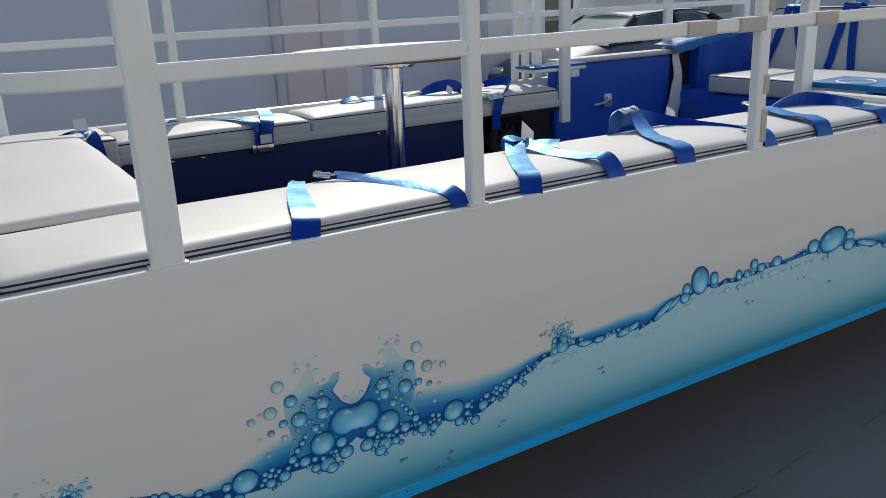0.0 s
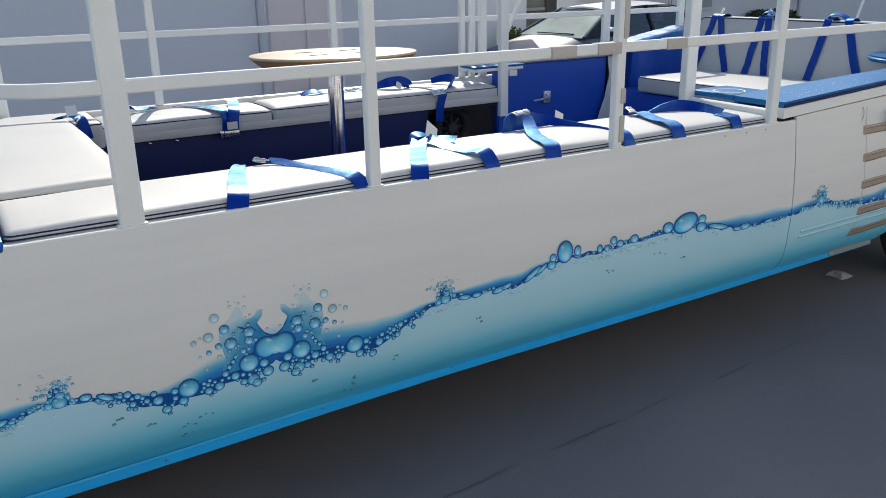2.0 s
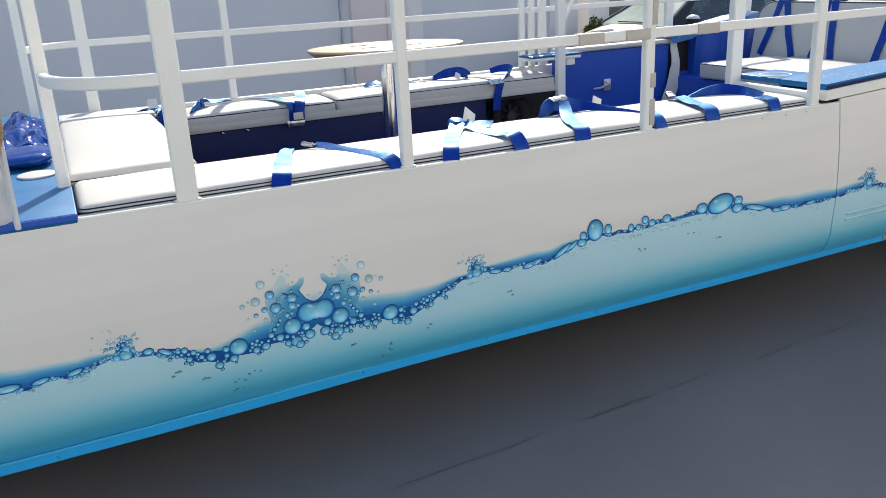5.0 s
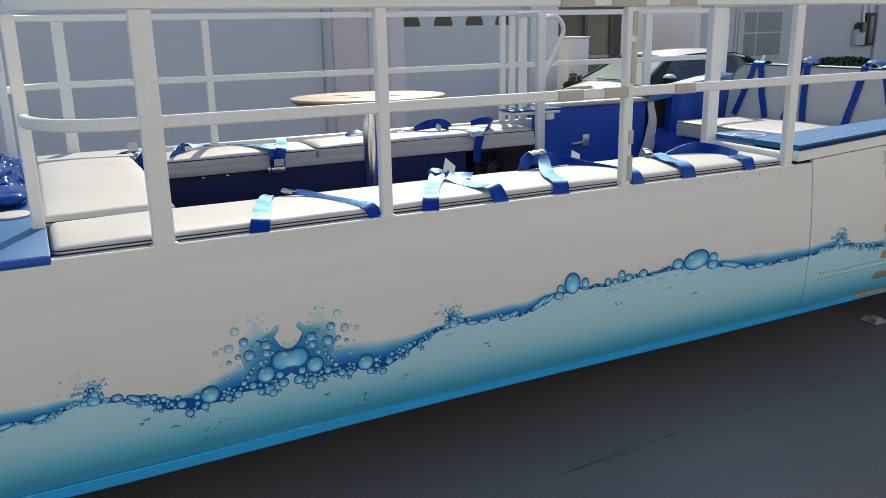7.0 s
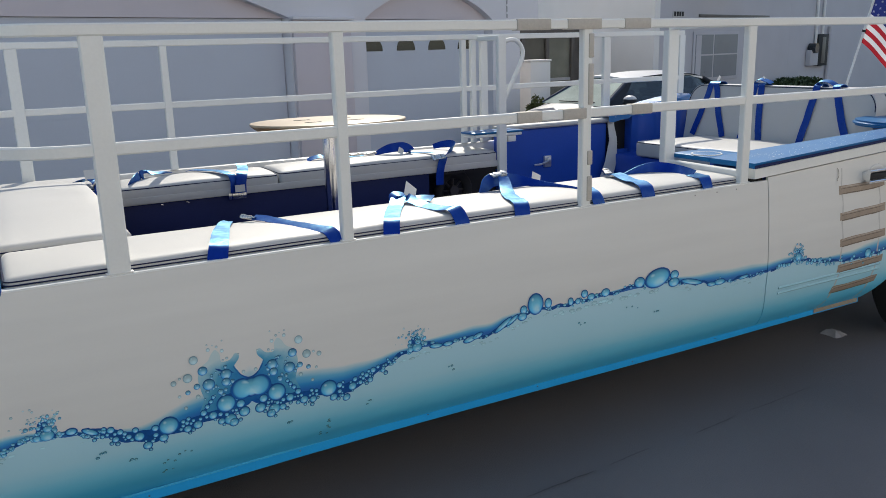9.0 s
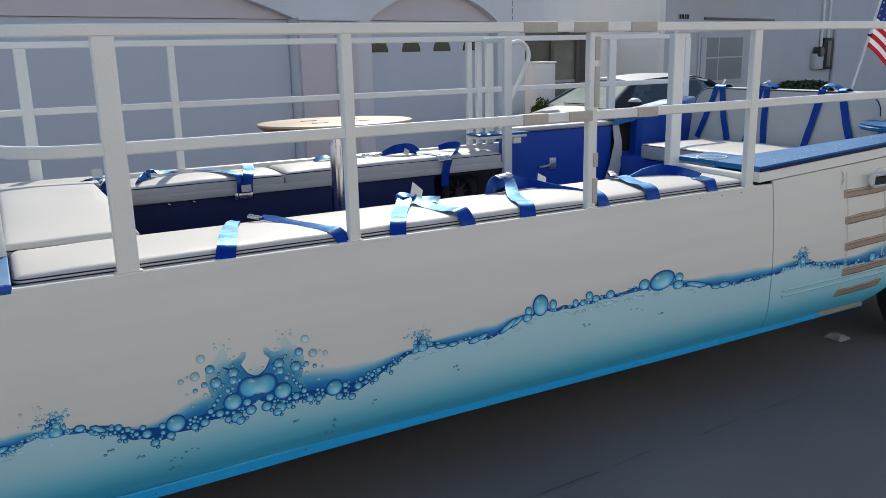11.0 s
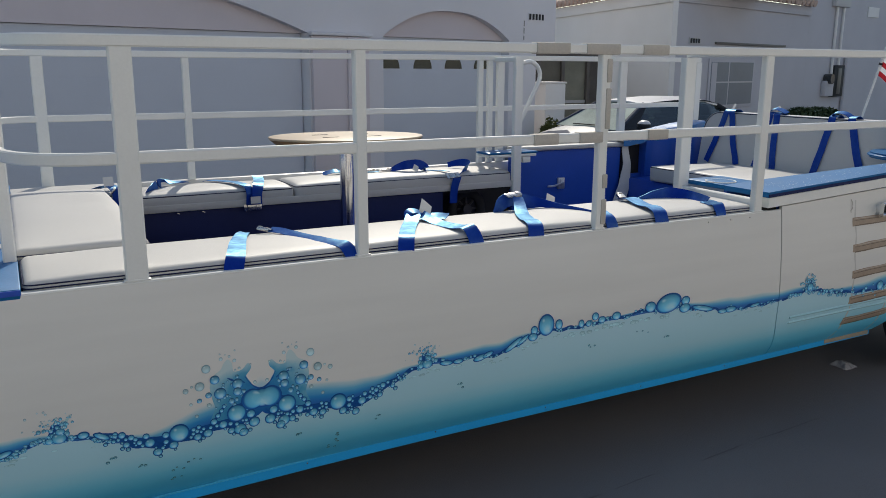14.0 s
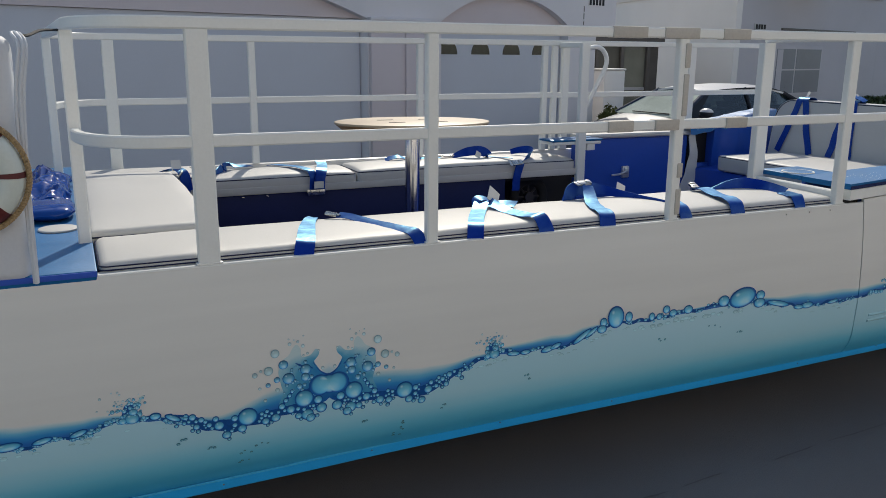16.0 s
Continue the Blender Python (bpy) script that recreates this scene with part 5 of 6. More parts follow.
twin(0.0018, STROKE, "dark printed outline of the twin bubble")
twin(0.0, BUBBLE, "large printed twin bubble")
bm, uv = layer()
for x, z, r in extra:
    blot(bm, uv, x, z, r, r, 14)
# beads strung along the rest of the line
for k in range(330):
    x = rnd.choice((rnd.uniform(-0.6, -0.06), rnd.uniform(0.76, 2.53)))
    r = rnd.uniform(0.0025, 0.0060)
    blot(bm, uv, x, wave(x) + water_edge(x) + rnd.gauss(0, 0.004), r * rnd.uniform(1, 1.7), r, 14)
tagged(part("bubble_print", bm, BUBBLE, side, "many small printed blue bubbles"), kind="stuff")
for x, h in ((-0.205, side), (0.883, side), (2.735, door)):
    z = wave(x)
    finger([(x - 0.004, z - 0.006), (x - 0.003, z + 0.015), (x - 0.004, z + 0.045)], (0.026, 0.021, 0.010), h, label="deep blue printed spray")
    finger([(x + 0.006, z + 0.005), (x + 0.016, z + 0.035), (x + 0.034, z + 0.062)], (0.008, 0.005, 0.003), h, mat=PALE_INK, label="pale printed jet of water")
    bm, uv = layer()
    for k in range(60):
        t = rnd.random()
        r = rnd.uniform(0.0026, 0.0085) * (1.1 - 0.65 * t)
        blot(bm, uv, x + rnd.gauss(-0.003, 0.013 + 0.014 * t), z + 0.002 + 0.058 * t + rnd.gauss(0, 0.004), r, r, 12)
    blot(bm, uv, x + 0.002, z + 0.002, 0.019, 0.016, 20)
    blot(bm, uv, x + 0.006, z + 0.020, 0.012, 0.009, 16)
    blot(bm, uv, x - 0.022, z - 0.002, 0.010, 0.009, 16)
    tagged(part("spray_print", bm, BUBBLE, h, "printed spray of small droplets"), kind="stuff")
LONG = [(1.925, 0.692, 0.064, 0.042, 0.16), (1.218, 0.640, 0.042, 0.011, 0.55), (1.255, 0.650, 0.030, 0.008, 0.55), (1.085, 0.616, 0.026, 0.012, 0.2), (1.115, 0.622, 0.022, 0.010, 0.3), (1.00, 0.618, 0.018, 0.009, 0.0), (0.955, 0.620, 0.024, 0.009, -0.1),
                           (2.105, 0.648, 0.060, 0.012, -0.22), (2.26, 0.622, 0.032, 0.014, 0.0), (2.215, 0.620, 0.026, 0.010, -0.1), (2.40, 0.620, 0.030, 0.008, 0.1), (-0.145, 0.607, 0.014, 0.011, 0.0), (-0.10, 0.594, 0.022, 0.009, -0.5),
                           (-0.42, 0.590, 0.024, 0.009, 0.2), (-0.50, 0.589, 0.034, 0.013, 0.05), (-0.335, 0.594, 0.022, 0.009, 0.3)]
ROUND = [(1.409, 0.684, 0.015, 0.018), (1.304, 0.678, 0.014, 0.015), (1.298, 0.655, 0.019, 0.014), (1.508, 0.672, 0.012, 0.014), (1.571, 0.690, 0.015, 0.014), (1.540, 0.668, 0.012, 0.011), (1.601, 0.674, 0.017, 0.012),
                     (1.669, 0.678, 0.020, 0.015), (1.834, 0.689, 0.026, 0.020), (2.012, 0.691, 0.022, 0.017), (2.009, 0.662, 0.028, 0.018), (1.355, 0.690, 0.033, 0.038)]
lift[0] += 0.0001
for x, z, rx, rz, tilt in LONG:
    bubble(x, z, rx + 0.002, rz * 0.85 + 0.002, side, tilt, mat=STROKE)
for x, z, rx, rz in ROUND:
    bubble(x, z, rx + 0.0012, rz + 0.0012, side, mat=STROKE)
lift[0] += 0.0002
for x, z, rx, rz, tilt in LONG:
    bubble(x, z, rx, rz * 0.85, side, tilt)
for x, z, rx, rz in ROUND:
    bubble(x, z, rx, rz, side)
# pale droplets thrown up, and drops in the water under the line
bm, uv = layer()
for sgn in (1, -1):
    for u, z, r in PALE:
        blot(bm, uv, MIRROR + sgn * u, z, r, r, 18)
for k in range(34):
    x = rnd.choice((-0.205, 0.883)) + rnd.gauss(-0.006, 0.032)
    r = rnd.uniform(0.0015, 0.004)
    blot(bm, uv, x, wave(x) + rnd.uniform(0.03, 0.085), r, r, 10)
tagged(part("droplet_print", bm, DROPLET, side, "printed pale droplets"), kind="stuff")
bm, uv = layer()
for k in range(90):
    x = rnd.uniform(-0.6, 2.5)
    if -0.1 < x < 0.78:
        continue
    r = rnd.uniform(0.0022, 0.0045)
    blot(bm, uv, x, wave(x) - rnd.uniform(0.018, 0.032), r * 2.4, r, 10)
for k in range(24):
    x = rnd.uniform(1.42, 1.92)
    r = rnd.uniform(0.006, 0.010)
    blot(bm, uv, x, wave(x) - rnd.uniform(0.020, 0.038), r * 1.5, r * 0.8, 14)
tagged(part("droplet_print", bm, LENS, side, "printed drops sunk in the pale water"), kind="stuff")
bm, uv = layer()
for cx, cz in ((0.10, 0.43), (0.08, 0.40), (0.45, 0.47), (0.58, 0.44), (0.60, 0.41), (0.56, 0.39), (0.72, 0.47), (1.02, 0.53), (1.56, 0.58), (1.80, 0.60), (-0.08, 0.52), (0.0, 0.47), (0.14, 0.46), (1.93, 0.56)):
    for k in range(3):
        r = rnd.uniform(0.0025, 0.005)
        blot(bm, uv, cx + rnd.gauss(0, 0.012), cz + rnd.gauss(0, 0.006), r * 1.15, r * 0.95, 10)
tagged(part("droplet_print", bm, SPECK, side, "printed dark specks in the water"), kind="stuff")
bm, uv = layer()
for k in range(70):
    x = rnd.uniform(2.58, 3.44)
    r = rnd.uniform(0.004, 0.010)
    blot(bm, uv, x, wave(x) + rnd.gauss(0, 0.010), r * 1.1, r, 14)
for k in range(30):
    r = rnd.uniform(0.002, 0.008)
    blot(bm, uv, rnd.gauss(2.735, 0.022), rnd.gauss(0.675, 0.02), r, r, 12)
tagged(part("bubble_print", bm, BUBBLE, door, "many small printed blue bubbles"), kind="stuff")
for x, r in ((3.22, 0.022), (2.735, 0.018), (3.40, 0.018)):
    bubble(x, wave(x) + 0.012, r * 1.1, r, door)

# printed rope ladder
for z, x0 in ((0.907, 3.008), (0.793, 3.012), (0.676, 3.014), (0.552, 3.016), (0.448, 3.016)):
    bm = bmesh.new()
    rows = []
    for k in range(13):
        x = x0 + 0.325 * k / 12
        h = 0.018 + 0.004 * noise.noise(Vector((x * 12, z * 9, 5)))
        c = z + 0.010 * (k / 12) + 0.005 * noise.noise(Vector((x * 7, z * 5, 8)))
        rows.append([bm.verts.new((x + 0.004 * noise.noise(Vector((z * 30, d * 300, 1))), hull_y(c + d) - 0.0006, c + d)) for d in (-h, 0, h)])
    for a, b in zip(rows, rows[1:]):
        for i in range(2):
            bm.faces.new((a[i], b[i], b[i + 1], a[i + 1]))
    part("rung_print", bm, WOOD_INK, door, "printed wooden ladder rung")
    for d, w, mat in ((-0.0165, 0.0030, RUNG_SHADE), (0.006, 0.0016, RUNG_SHADE), (0.0135, 0.0022, RUNG_LIGHT)):
        line = [(x0 + 0.01 + 0.30 * k / 5, z + 0.010 * k / 5 + d + 0.005 * noise.noise(Vector(((x0 + 0.06 * k) * 7, z * 5, 8)))) for k in range(6)]
        finger(line, (w * 0.6, w, w * 0.7, w, w * 0.5), door, mat=mat, name="rung_print", label="printed grain of the ladder rung")
part("rung_print", box(3.04, 3.36, 0.0800, 0.0825, 0.311, 0.347, 0.001), WOOD_INK, door, "printed wooden ladder rung over the sill")
for x in (3.03, 3.295):
    bm = bmesh.new()
    rows = []
    for k in range(31):
        z = 0.345 + 0.66 * k / 30
        w = 0.0045 + 0.0012 * math.sin(k * 2.1)
        px = x + 0.004 * math.sin(k * 0.9)
        rows.append([bm.verts.new((px + d, hull_y(z) - 0.0004, z)) for d in (-w, w)])
    for a, b in zip(rows, rows[1:]):
        bm.faces.new((a[0], a[1], b[1], b[0]))
    part("rope_print", bm, ROPE_INK, door, "printed pale rope")
for z in (0.505, 0.53):
    pts = [(2.63 + 0.70 * k / 10, hull_y(z + 0.004 * k / 10) + 0.0005, z + 0.004 * k / 10) for k in range(11)]
    part("crease", sweep(pts, [(-0.0025, -0.005), (0.0025, -0.005), (0.005, 0.0), (0.0025, 0.005), (-0.0025, 0.005)]), material("pale_water_ink", (0.30, 0.55, 0.62), 0.35, vary=0.08), door, "pressed body crease")
finger([(3.000, 1.010), (3.008, 0.998), (3.010, 0.980), (3.003, 0.966), (2.996, 0.962), (2.998, 0.952)], (0.002, 0.003, 0.002, 0.002, 0.003), door, mat=material("rope_shade_ink", (0.40, 0.37, 0.32), 0.4, vary=0.3, scale=60), name="rope_print", label="printed rope knot")
# door handle in its pocket
hp = hull_y(0.955)
pocket = bmesh.new()
bmesh.ops.create_uvsphere(pocket, u_segments=28, v_segments=14, radius=1, matrix=Matrix.Translation((3.28, hp + 0.004, 0.955)) @ Matrix.Diagonal((0.062, 0.007, 0.048, 1)))
handle = part("handle_pocket", pocket, WRAP, door, "round recess behind the handle")
part("door_pull", box(3.175, 3.39, hp - 0.042, hp - 0.016, 0.942, 0.972, 0.008, 3), BLACK, handle, "black pull bar")
part("chrome_trim", sweep([(3.166, hp - 0.034, 0.933), (3.395, hp - 0.034, 0.933), (3.395, hp - 0.034, 0.981), (3.166, hp - 0.034, 0.981)], rect(0.012, 0.02, 0.003), up=(0, 1, 0), closed=True), CHROME, handle, "chrome rim")
for x in (3.18, 3.382):
    part("foot", box(x - 0.006, x + 0.006, hp - 0.035, hp + 0.002, 0.94, 0.975, 0.002), CHROME, handle)


# ---- seat belts ----
def ribbon(pts, axis, w=0.05, n=5, thick=0.0025, bm=None):
    """A flat strap along a curve; its width lies along the axis, or turns from the first to the last axis, and may change on the way."""
    widths = w if isinstance(w, tuple) else (w, w)
    bm = bm or bmesh.new()
    line = smooth_line(pts, n)
    first = Vector(axis[0]) if isinstance(axis[0], tuple) else Vector(axis)
    last = Vector(axis[-1]) if isinstance(axis[0], tuple) else Vector(axis)
    loops = []
    for k, p in enumerate(line):
        a, b = line[max(k - 1, 0)], line[min(k + 1, len(line) - 1)]
        t = (b - a).normalized()
        s = first.lerp(last, k / (len(line) - 1))
        s = (s - t * s.dot(t)).normalized()
        u = s.cross(t)
        w = float(np.interp(k / (len(line) - 1), np.linspace(0, 1, len(widths)), widths))
        curl = 0.006 * noise.noise(p * 11)
        p = p + u * (0.0034 * noise.noise(p * 30 + Vector((7, 3, 1))))
        loops.append([bm.verts.new(p + s * (w / 2 * c) + u * (d * thick / 2 + curl * c * c)) for c, d in ((-1, -1), (0, -1), (1, -1), (1, 1), (0, 1), (-1, 1))])
    for a, b in zip(loops, loops[1:]):
        for i in range(6):
            bm.faces.new((a[i], a[(i + 1) % 6], b[(i + 1) % 6], b[i]))
    bm.faces.new(loops[0][::-1])
    bm.faces.new(loops[-1])
    return bm


def buckle(parent, x, y, z, rz=0, rx=0, s=1.0):
    bm = box(-0.03 * s, 0.03 * s, -0.022 * s, 0.022 * s, -0.006, 0.006, 0.003)
    box(-0.045 * s, -0.032 * s, -0.024 * s, 0.024 * s, -0.003, 0.003, 0.001, bm=bm)
    box(0.006 * s, 0.026 * s, -0.017 * s, 0.017 * s, 0.0065, 0.010, 0.0015, bm=bm)
    bmesh.ops.scale(bm, vec=Vector((1.1, 0.62, 0.9)), verts=bm.verts[:])
    bm.transform(pose(x, y, z, rx, 0, rz))
    return part("buckle", bm, BUCKLE, parent, "steel lift buckle")


def tag(parent, x, y, z, rx, ry, rz, w=0.045, h=0.05):
    bm = box(-w / 2, w / 2, -0.0008, 0.0008, 0, h)
    bm.transform(pose(x, y, z, rx, ry, rz))
    return part("tag", bm, TAG, parent, "small white cloth tag")


def belt(label, group="seat belts", at=(0, -0.021, -0.014)):
    return thing("seat_belt", label, "seat belt", group, at=at)


ZC = 1.052


def rise(pts):
    """Straps lie a little proud towards the inner side of the cushion."""
    return [(x, y, z + 0.014 * max(0, y - 0.07)) for x, y, z in pts]


b = belt("blue webbing lap belt lying open across the near bench")
part("strap", ribbon(rise([(0.29, 0.030, 0.996), (0.292, 0.034, 1.022), (0.305, 0.06, ZC - 0.002), (0.335, 0.16, ZC + 0.004), (0.375, 0.28, ZC + 0.003), (0.41, 0.355, ZC - 0.002), (0.418, 0.385, 1.02)]), ((1, -0.15, 0), (0.85, -0.2, -0.2)), (0.057, 0.056, 0.052, 0.036, 0.014)), BELT, b)
part("strap", ribbon(rise([(0.660, 0.030, 0.998), (0.655, 0.036, 1.022), (0.635, 0.07, ZC - 0.002), (0.60, 0.14, ZC - 0.001), (0.54, 0.26, ZC + 0.002), (0.49, 0.345, ZC + 0.006)]), ((1, 0, 0.05), (0.70, 0.40, 0.45)), (0.05, 0.044, 0.03, 0.026)), BELT, b)
buckle(b, 0.472, 0.355, ZC + 0.008, 130, 25, 0.7)

b = belt("blue webbing lap belt folded up with a white tag")
part("strap", ribbon(rise([(0.835, 0.030, 0.996), (0.838, 0.034, 1.022), (0.852, 0.06, ZC), (0.905, 0.16, ZC + 0.003), (0.965, 0.26, ZC + 0.004), (1.005, 0.32, ZC + 0.014), (1.03, 0.345, ZC + 0.012)]), (1, -0.35, 0), 0.052), BELT, b)
part("strap", ribbon(rise([(1.095, 0.030, 0.998), (1.094, 0.034, 1.024), (1.085, 0.065, ZC + 0.010), (1.064, 0.12, ZC + 0.003), (1.052, 0.20, ZC + 0.002), (1.040, 0.28, ZC + 0.008), (1.030, 0.335, ZC + 0.014)]), ((1, 0, 0.1), (0.95, 0.1, 0.25)), (0.056, 0.05, 0.042, 0.05)), BELT, b)
part("loop", ribbon(rise([(0.985, 0.325, ZC + 0.004), (0.995, 0.335, ZC + 0.022), (1.03, 0.34, ZC + 0.026), (1.075, 0.335, ZC + 0.008), (1.12, 0.28, ZC + 0.003)]), (0, 1, 0.3), 0.04), BELT, b)
tag(b, 1.05, 0.325, ZC + 0.012, -25, 38, 12, 0.058, 0.056)

b = belt("blue webbing lap belt buckled in a loop on the near bench")
part("strap", ribbon(rise([(1.335, 0.030, 0.998), (1.337, 0.034, 1.024), (1.346, 0.06, ZC + 0.002), (1.375, 0.16, ZC + 0.002), (1.425, 0.26, ZC + 0.006), (1.455, 0.32, ZC + 0.022), (1.468, 0.352, ZC + 0.04)]), (1, -0.2, 0), (0.058, 0.056, 0.05, 0.04)), BELT, b)
part("loop", ribbon(rise([(1.375, 0.36, 1.03), (1.40, 0.372, 1.062), (1.44, 0.378, 1.080), (1.50, 0.378, 1.076), (1.57, 0.365, 1.064), (1.62, 0.31, 1.054), (1.67, 0.21, 1.05), (1.70, 0.11, 1.049)]), ((0, 0.05, 1), (0, 0.2, 1)), (0.05, 0.056, 0.05, 0.034, 0.018, 0.008)), BELT, b)
buckle(b, 1.465, 0.368, 1.104, 10, 20, 0.9)
tag(b, 1.625, 0.36, 1.05, -15, 25, 10, 0.05, 0.045)
part("anchor", ribbon(rise([(1.675, 0.030, 1.0), (1.673, 0.034, 1.026), (1.67, 0.055, ZC), (1.675, 0.09, ZC + 0.006), (1.69, 0.13, ZC + 0.005)]), (1, 0, 0), 0.052), BELT, b)

b = belt("blue webbing lap belt humped over the bench end")
part("strap", ribbon(rise([(1.91, 0.030, 1.0), (1.91, 0.034, 1.026), (1.915, 0.06, ZC + 0.004), (1.94, 0.16, ZC + 0.006), (1.98, 0.28, ZC + 0.006), (2.0, 0.355, ZC - 0.002)]), (1, -0.15, 0), 0.058), BELT, b)
part("loop", ribbon(rise([(2.03, 0.335, 1.036), (2.09, 0.335, 1.046), (2.16, 0.33, 1.058), (2.22, 0.32, 1.060), (2.27, 0.27, 1.054), (2.265, 0.20, 1.052), (2.25, 0.14, 1.052)]), ((0, 0.1, 1), (0.6, -0.1, 0.7)), (0.010, 0.036, 0.052, 0.050, 0.046)), BELT, b)
part("strap", ribbon(rise([(2.252, 0.15, 1.053), (2.245, 0.10, 1.053), (2.232, 0.062, ZC), (2.222, 0.034, 1.026), (2.22, 0.030, 1.0)]), (1, 0, 0.15), 0.05), BELT, b)
buckle(b, 1.985, 0.36, ZC + 0.014, 60, 0)

# far bench
ZF = 1.012
b = belt("blue webbing belt bunched over the far corner cushion", at=(0, 0, -0.028))
part("strap", ribbon([(0.10, 1.86, 1.03), (0.13, 1.80, 1.055), (0.16, 1.72, 1.06), (0.18, 1.69, 1.03), (0.18, 1.688, 0.97), (0.17, 1.69, 0.94)], (1, 0.3, 0), 0.05), BELT, b)
part("strap", ribbon([(0.12, 1.70, 1.0), (0.15, 1.69, 0.985), (0.21, 1.692, 0.99)], (0, 0.2, 1), 0.05), BELT, b)
buckle(b, 0.165, 1.70, 1.045, 80, -60)
tag(b, 0.15, 1.72, 1.055, -20, 0, 10, 0.045, 0.05)
b = belt("crumpled blue belt lying on the far cushion", at=(0, 0, -0.028))
part("strap", ribbon([(0.33, 1.84, ZF + 0.002), (0.39, 1.92, ZF + 0.012), (0.43, 1.98, ZF + 0.026), (0.48, 2.0, ZF + 0.014), (0.55, 2.04, ZF + 0.008)], ((0.5, 0.5, 0.2), (0.2, 1, 0)), 0.05), BELT, b)
b = belt("blue lap belt hanging over the cushion edge", at=(0, 0, -0.028))
part("strap", ribbon([(0.66, 2.08, ZF), (0.71, 2.00, ZF + 0.008), (0.76, 1.90, ZF + 0.008), (0.80, 1.80, ZF + 0.002), (0.812, 1.775, 0.985), (0.812, 1.772, 0.93), (0.808, 1.774, 0.89)], (1, 0.4, 0), 0.045), BELT, b)
part("strap", ribbon([(0.915, 2.0, ZF + 0.02), (0.90, 1.92, ZF + 0.008), (0.87, 1.82, ZF + 0.006), (0.85, 1.772, 0.985), (0.845, 1.768, 0.90)], (1, 0.2, 0), 0.055), BELT, b)
buckle(b, 0.83, 1.762, 0.905, 0, 90, 1.1)
tag(b, 0.835, 1.758, 0.925, 0, 0, 0, 0.05, 0.035)
b = belt("blue belt in a raised loop, buckle open", at=(0, 0, -0.028))
part("strap", ribbon([(1.28, 1.99, ZF + 0.004), (1.34, 1.97, ZF + 0.026), (1.40, 1.97, ZF + 0.018), (1.50, 1.97, ZF + 0.010), (1.60, 1.96, ZF + 0.010)], ((0.3, 1, 0.4), (0, 1, 0)), 0.045), BELT, b)
part("loop", ribbon([(1.66, 1.93, ZF + 0.016), (1.71, 1.93, ZF + 0.032), (1.77, 1.92, ZF + 0.044), (1.83, 1.91, ZF + 0.045), (1.865, 1.90, ZF + 0.026), (1.86, 1.89, ZF + 0.008)], ((0, 0.3, 1), (0.3, 0.3, 1)), (0.02, 0.05, 0.055, 0.045)), BELT, b)
tag(b, 1.80, 1.895, ZF + 0.010, -20, 30, 0, 0.035, 0.035)
buckle(b, 1.64, 1.94, ZF + 0.020, 5)
buckle(b, 1.545, 1.95, ZF + 0.020, -5, 0, 0.9)
b = belt("blue lap belt hanging down below the bench cushion", at=(0, 0, -0.028))
part("loop", ribbon([(2.06, 1.98, ZF + 0.022), (2.11, 1.95, ZF + 0.036), (2.145, 1.90, ZF + 0.036), (2.125, 1.85, ZF + 0.022), (2.06, 1.80, ZF + 0.002), (2.02, 1.777, 0.995)], ((0.1, 0.4, 1), (0.8, 0, 0.6)), (0.03, 0.045, 0.045, 0.05)), BELT, b)
part("strap", ribbon([(2.015, 1.775, 1.0), (1.995, 1.768, 0.95), (1.985, 1.767, 0.90), (1.982, 1.769, 0.84)], (1, 0, 0), 0.048), BELT, b)
part("strap", ribbon([(1.84, 1.95, ZF + 0.006), (1.92, 1.88, ZF + 0.008), (1.98, 1.81, ZF + 0.006)], (0.4, 1, 0), 0.02), BELT, b)
buckle(b, 1.985, 1.765, 1.0, 15, 50, 1.2)
# rear seat belts over the backrest
def back_x(z):
    return 4.03 + 0.16 * (z - 0.92) - 0.006
for k, pairs in enumerate((((1.735, 1.835), (1.69, 1.575)), ((1.375, 1.425), (1.325, 1.285)), ((0.925, 0.985), (0.80, 0.655)))):
    b = belt("blue belt pair slung over the rear backrest", "rear belts", at=(0, 0, 0))
    for yt, yb in pairs:
        pts = [(back_x(1.27) + 0.10, yt, 1.27), (back_x(1.29) + 0.05, yt, 1.30), (back_x(1.29) + 0.004, yt, 1.293), (back_x(1.25), yt + 0.1 * (yb - yt), 1.25), (back_x(1.1) - 0.003, yt + 0.5 * (yb - yt), 1.10), (back_x(0.96) - 0.004, yb, 0.948)]
        part("strap", ribbon(pts, (0, 1, 0), 0.046), BELT, b)
    if k < 2:
        tag(b, back_x(1.29) + 0.035, pairs[0][0] - 0.015, 1.298, 20, -15, 60, 0.035, 0.045)
    if k:
        yt = pairs[0][0]
        part("knot", ribbon([(back_x(1.29) + 0.03, yt + 0.03, 1.30), (back_x(1.29) + 0.02, yt - 0.01, 1.325), (back_x(1.29) + 0.03, yt - 0.06, 1.318), (back_x(1.29) + 0.03, yt - 0.10, 1.30)], (1, 0, 0.3), 0.04), BELT, b)

# grey trim that hangs beside the far door
part("pillar_strap", ribbon([(3.452, 2.02, 1.06), (3.455, 2.005, 0.97), (3.458, 2.0, 0.88), (3.43, 1.995, 0.77), (3.393, 1.99, 0.67), (3.36, 1.99, 0.58)], (1, 0, 0), (0.05, 0.062, 0.088, 0.105, 0.12), thick=0.006), TAG, boat, "grey door trim strip")

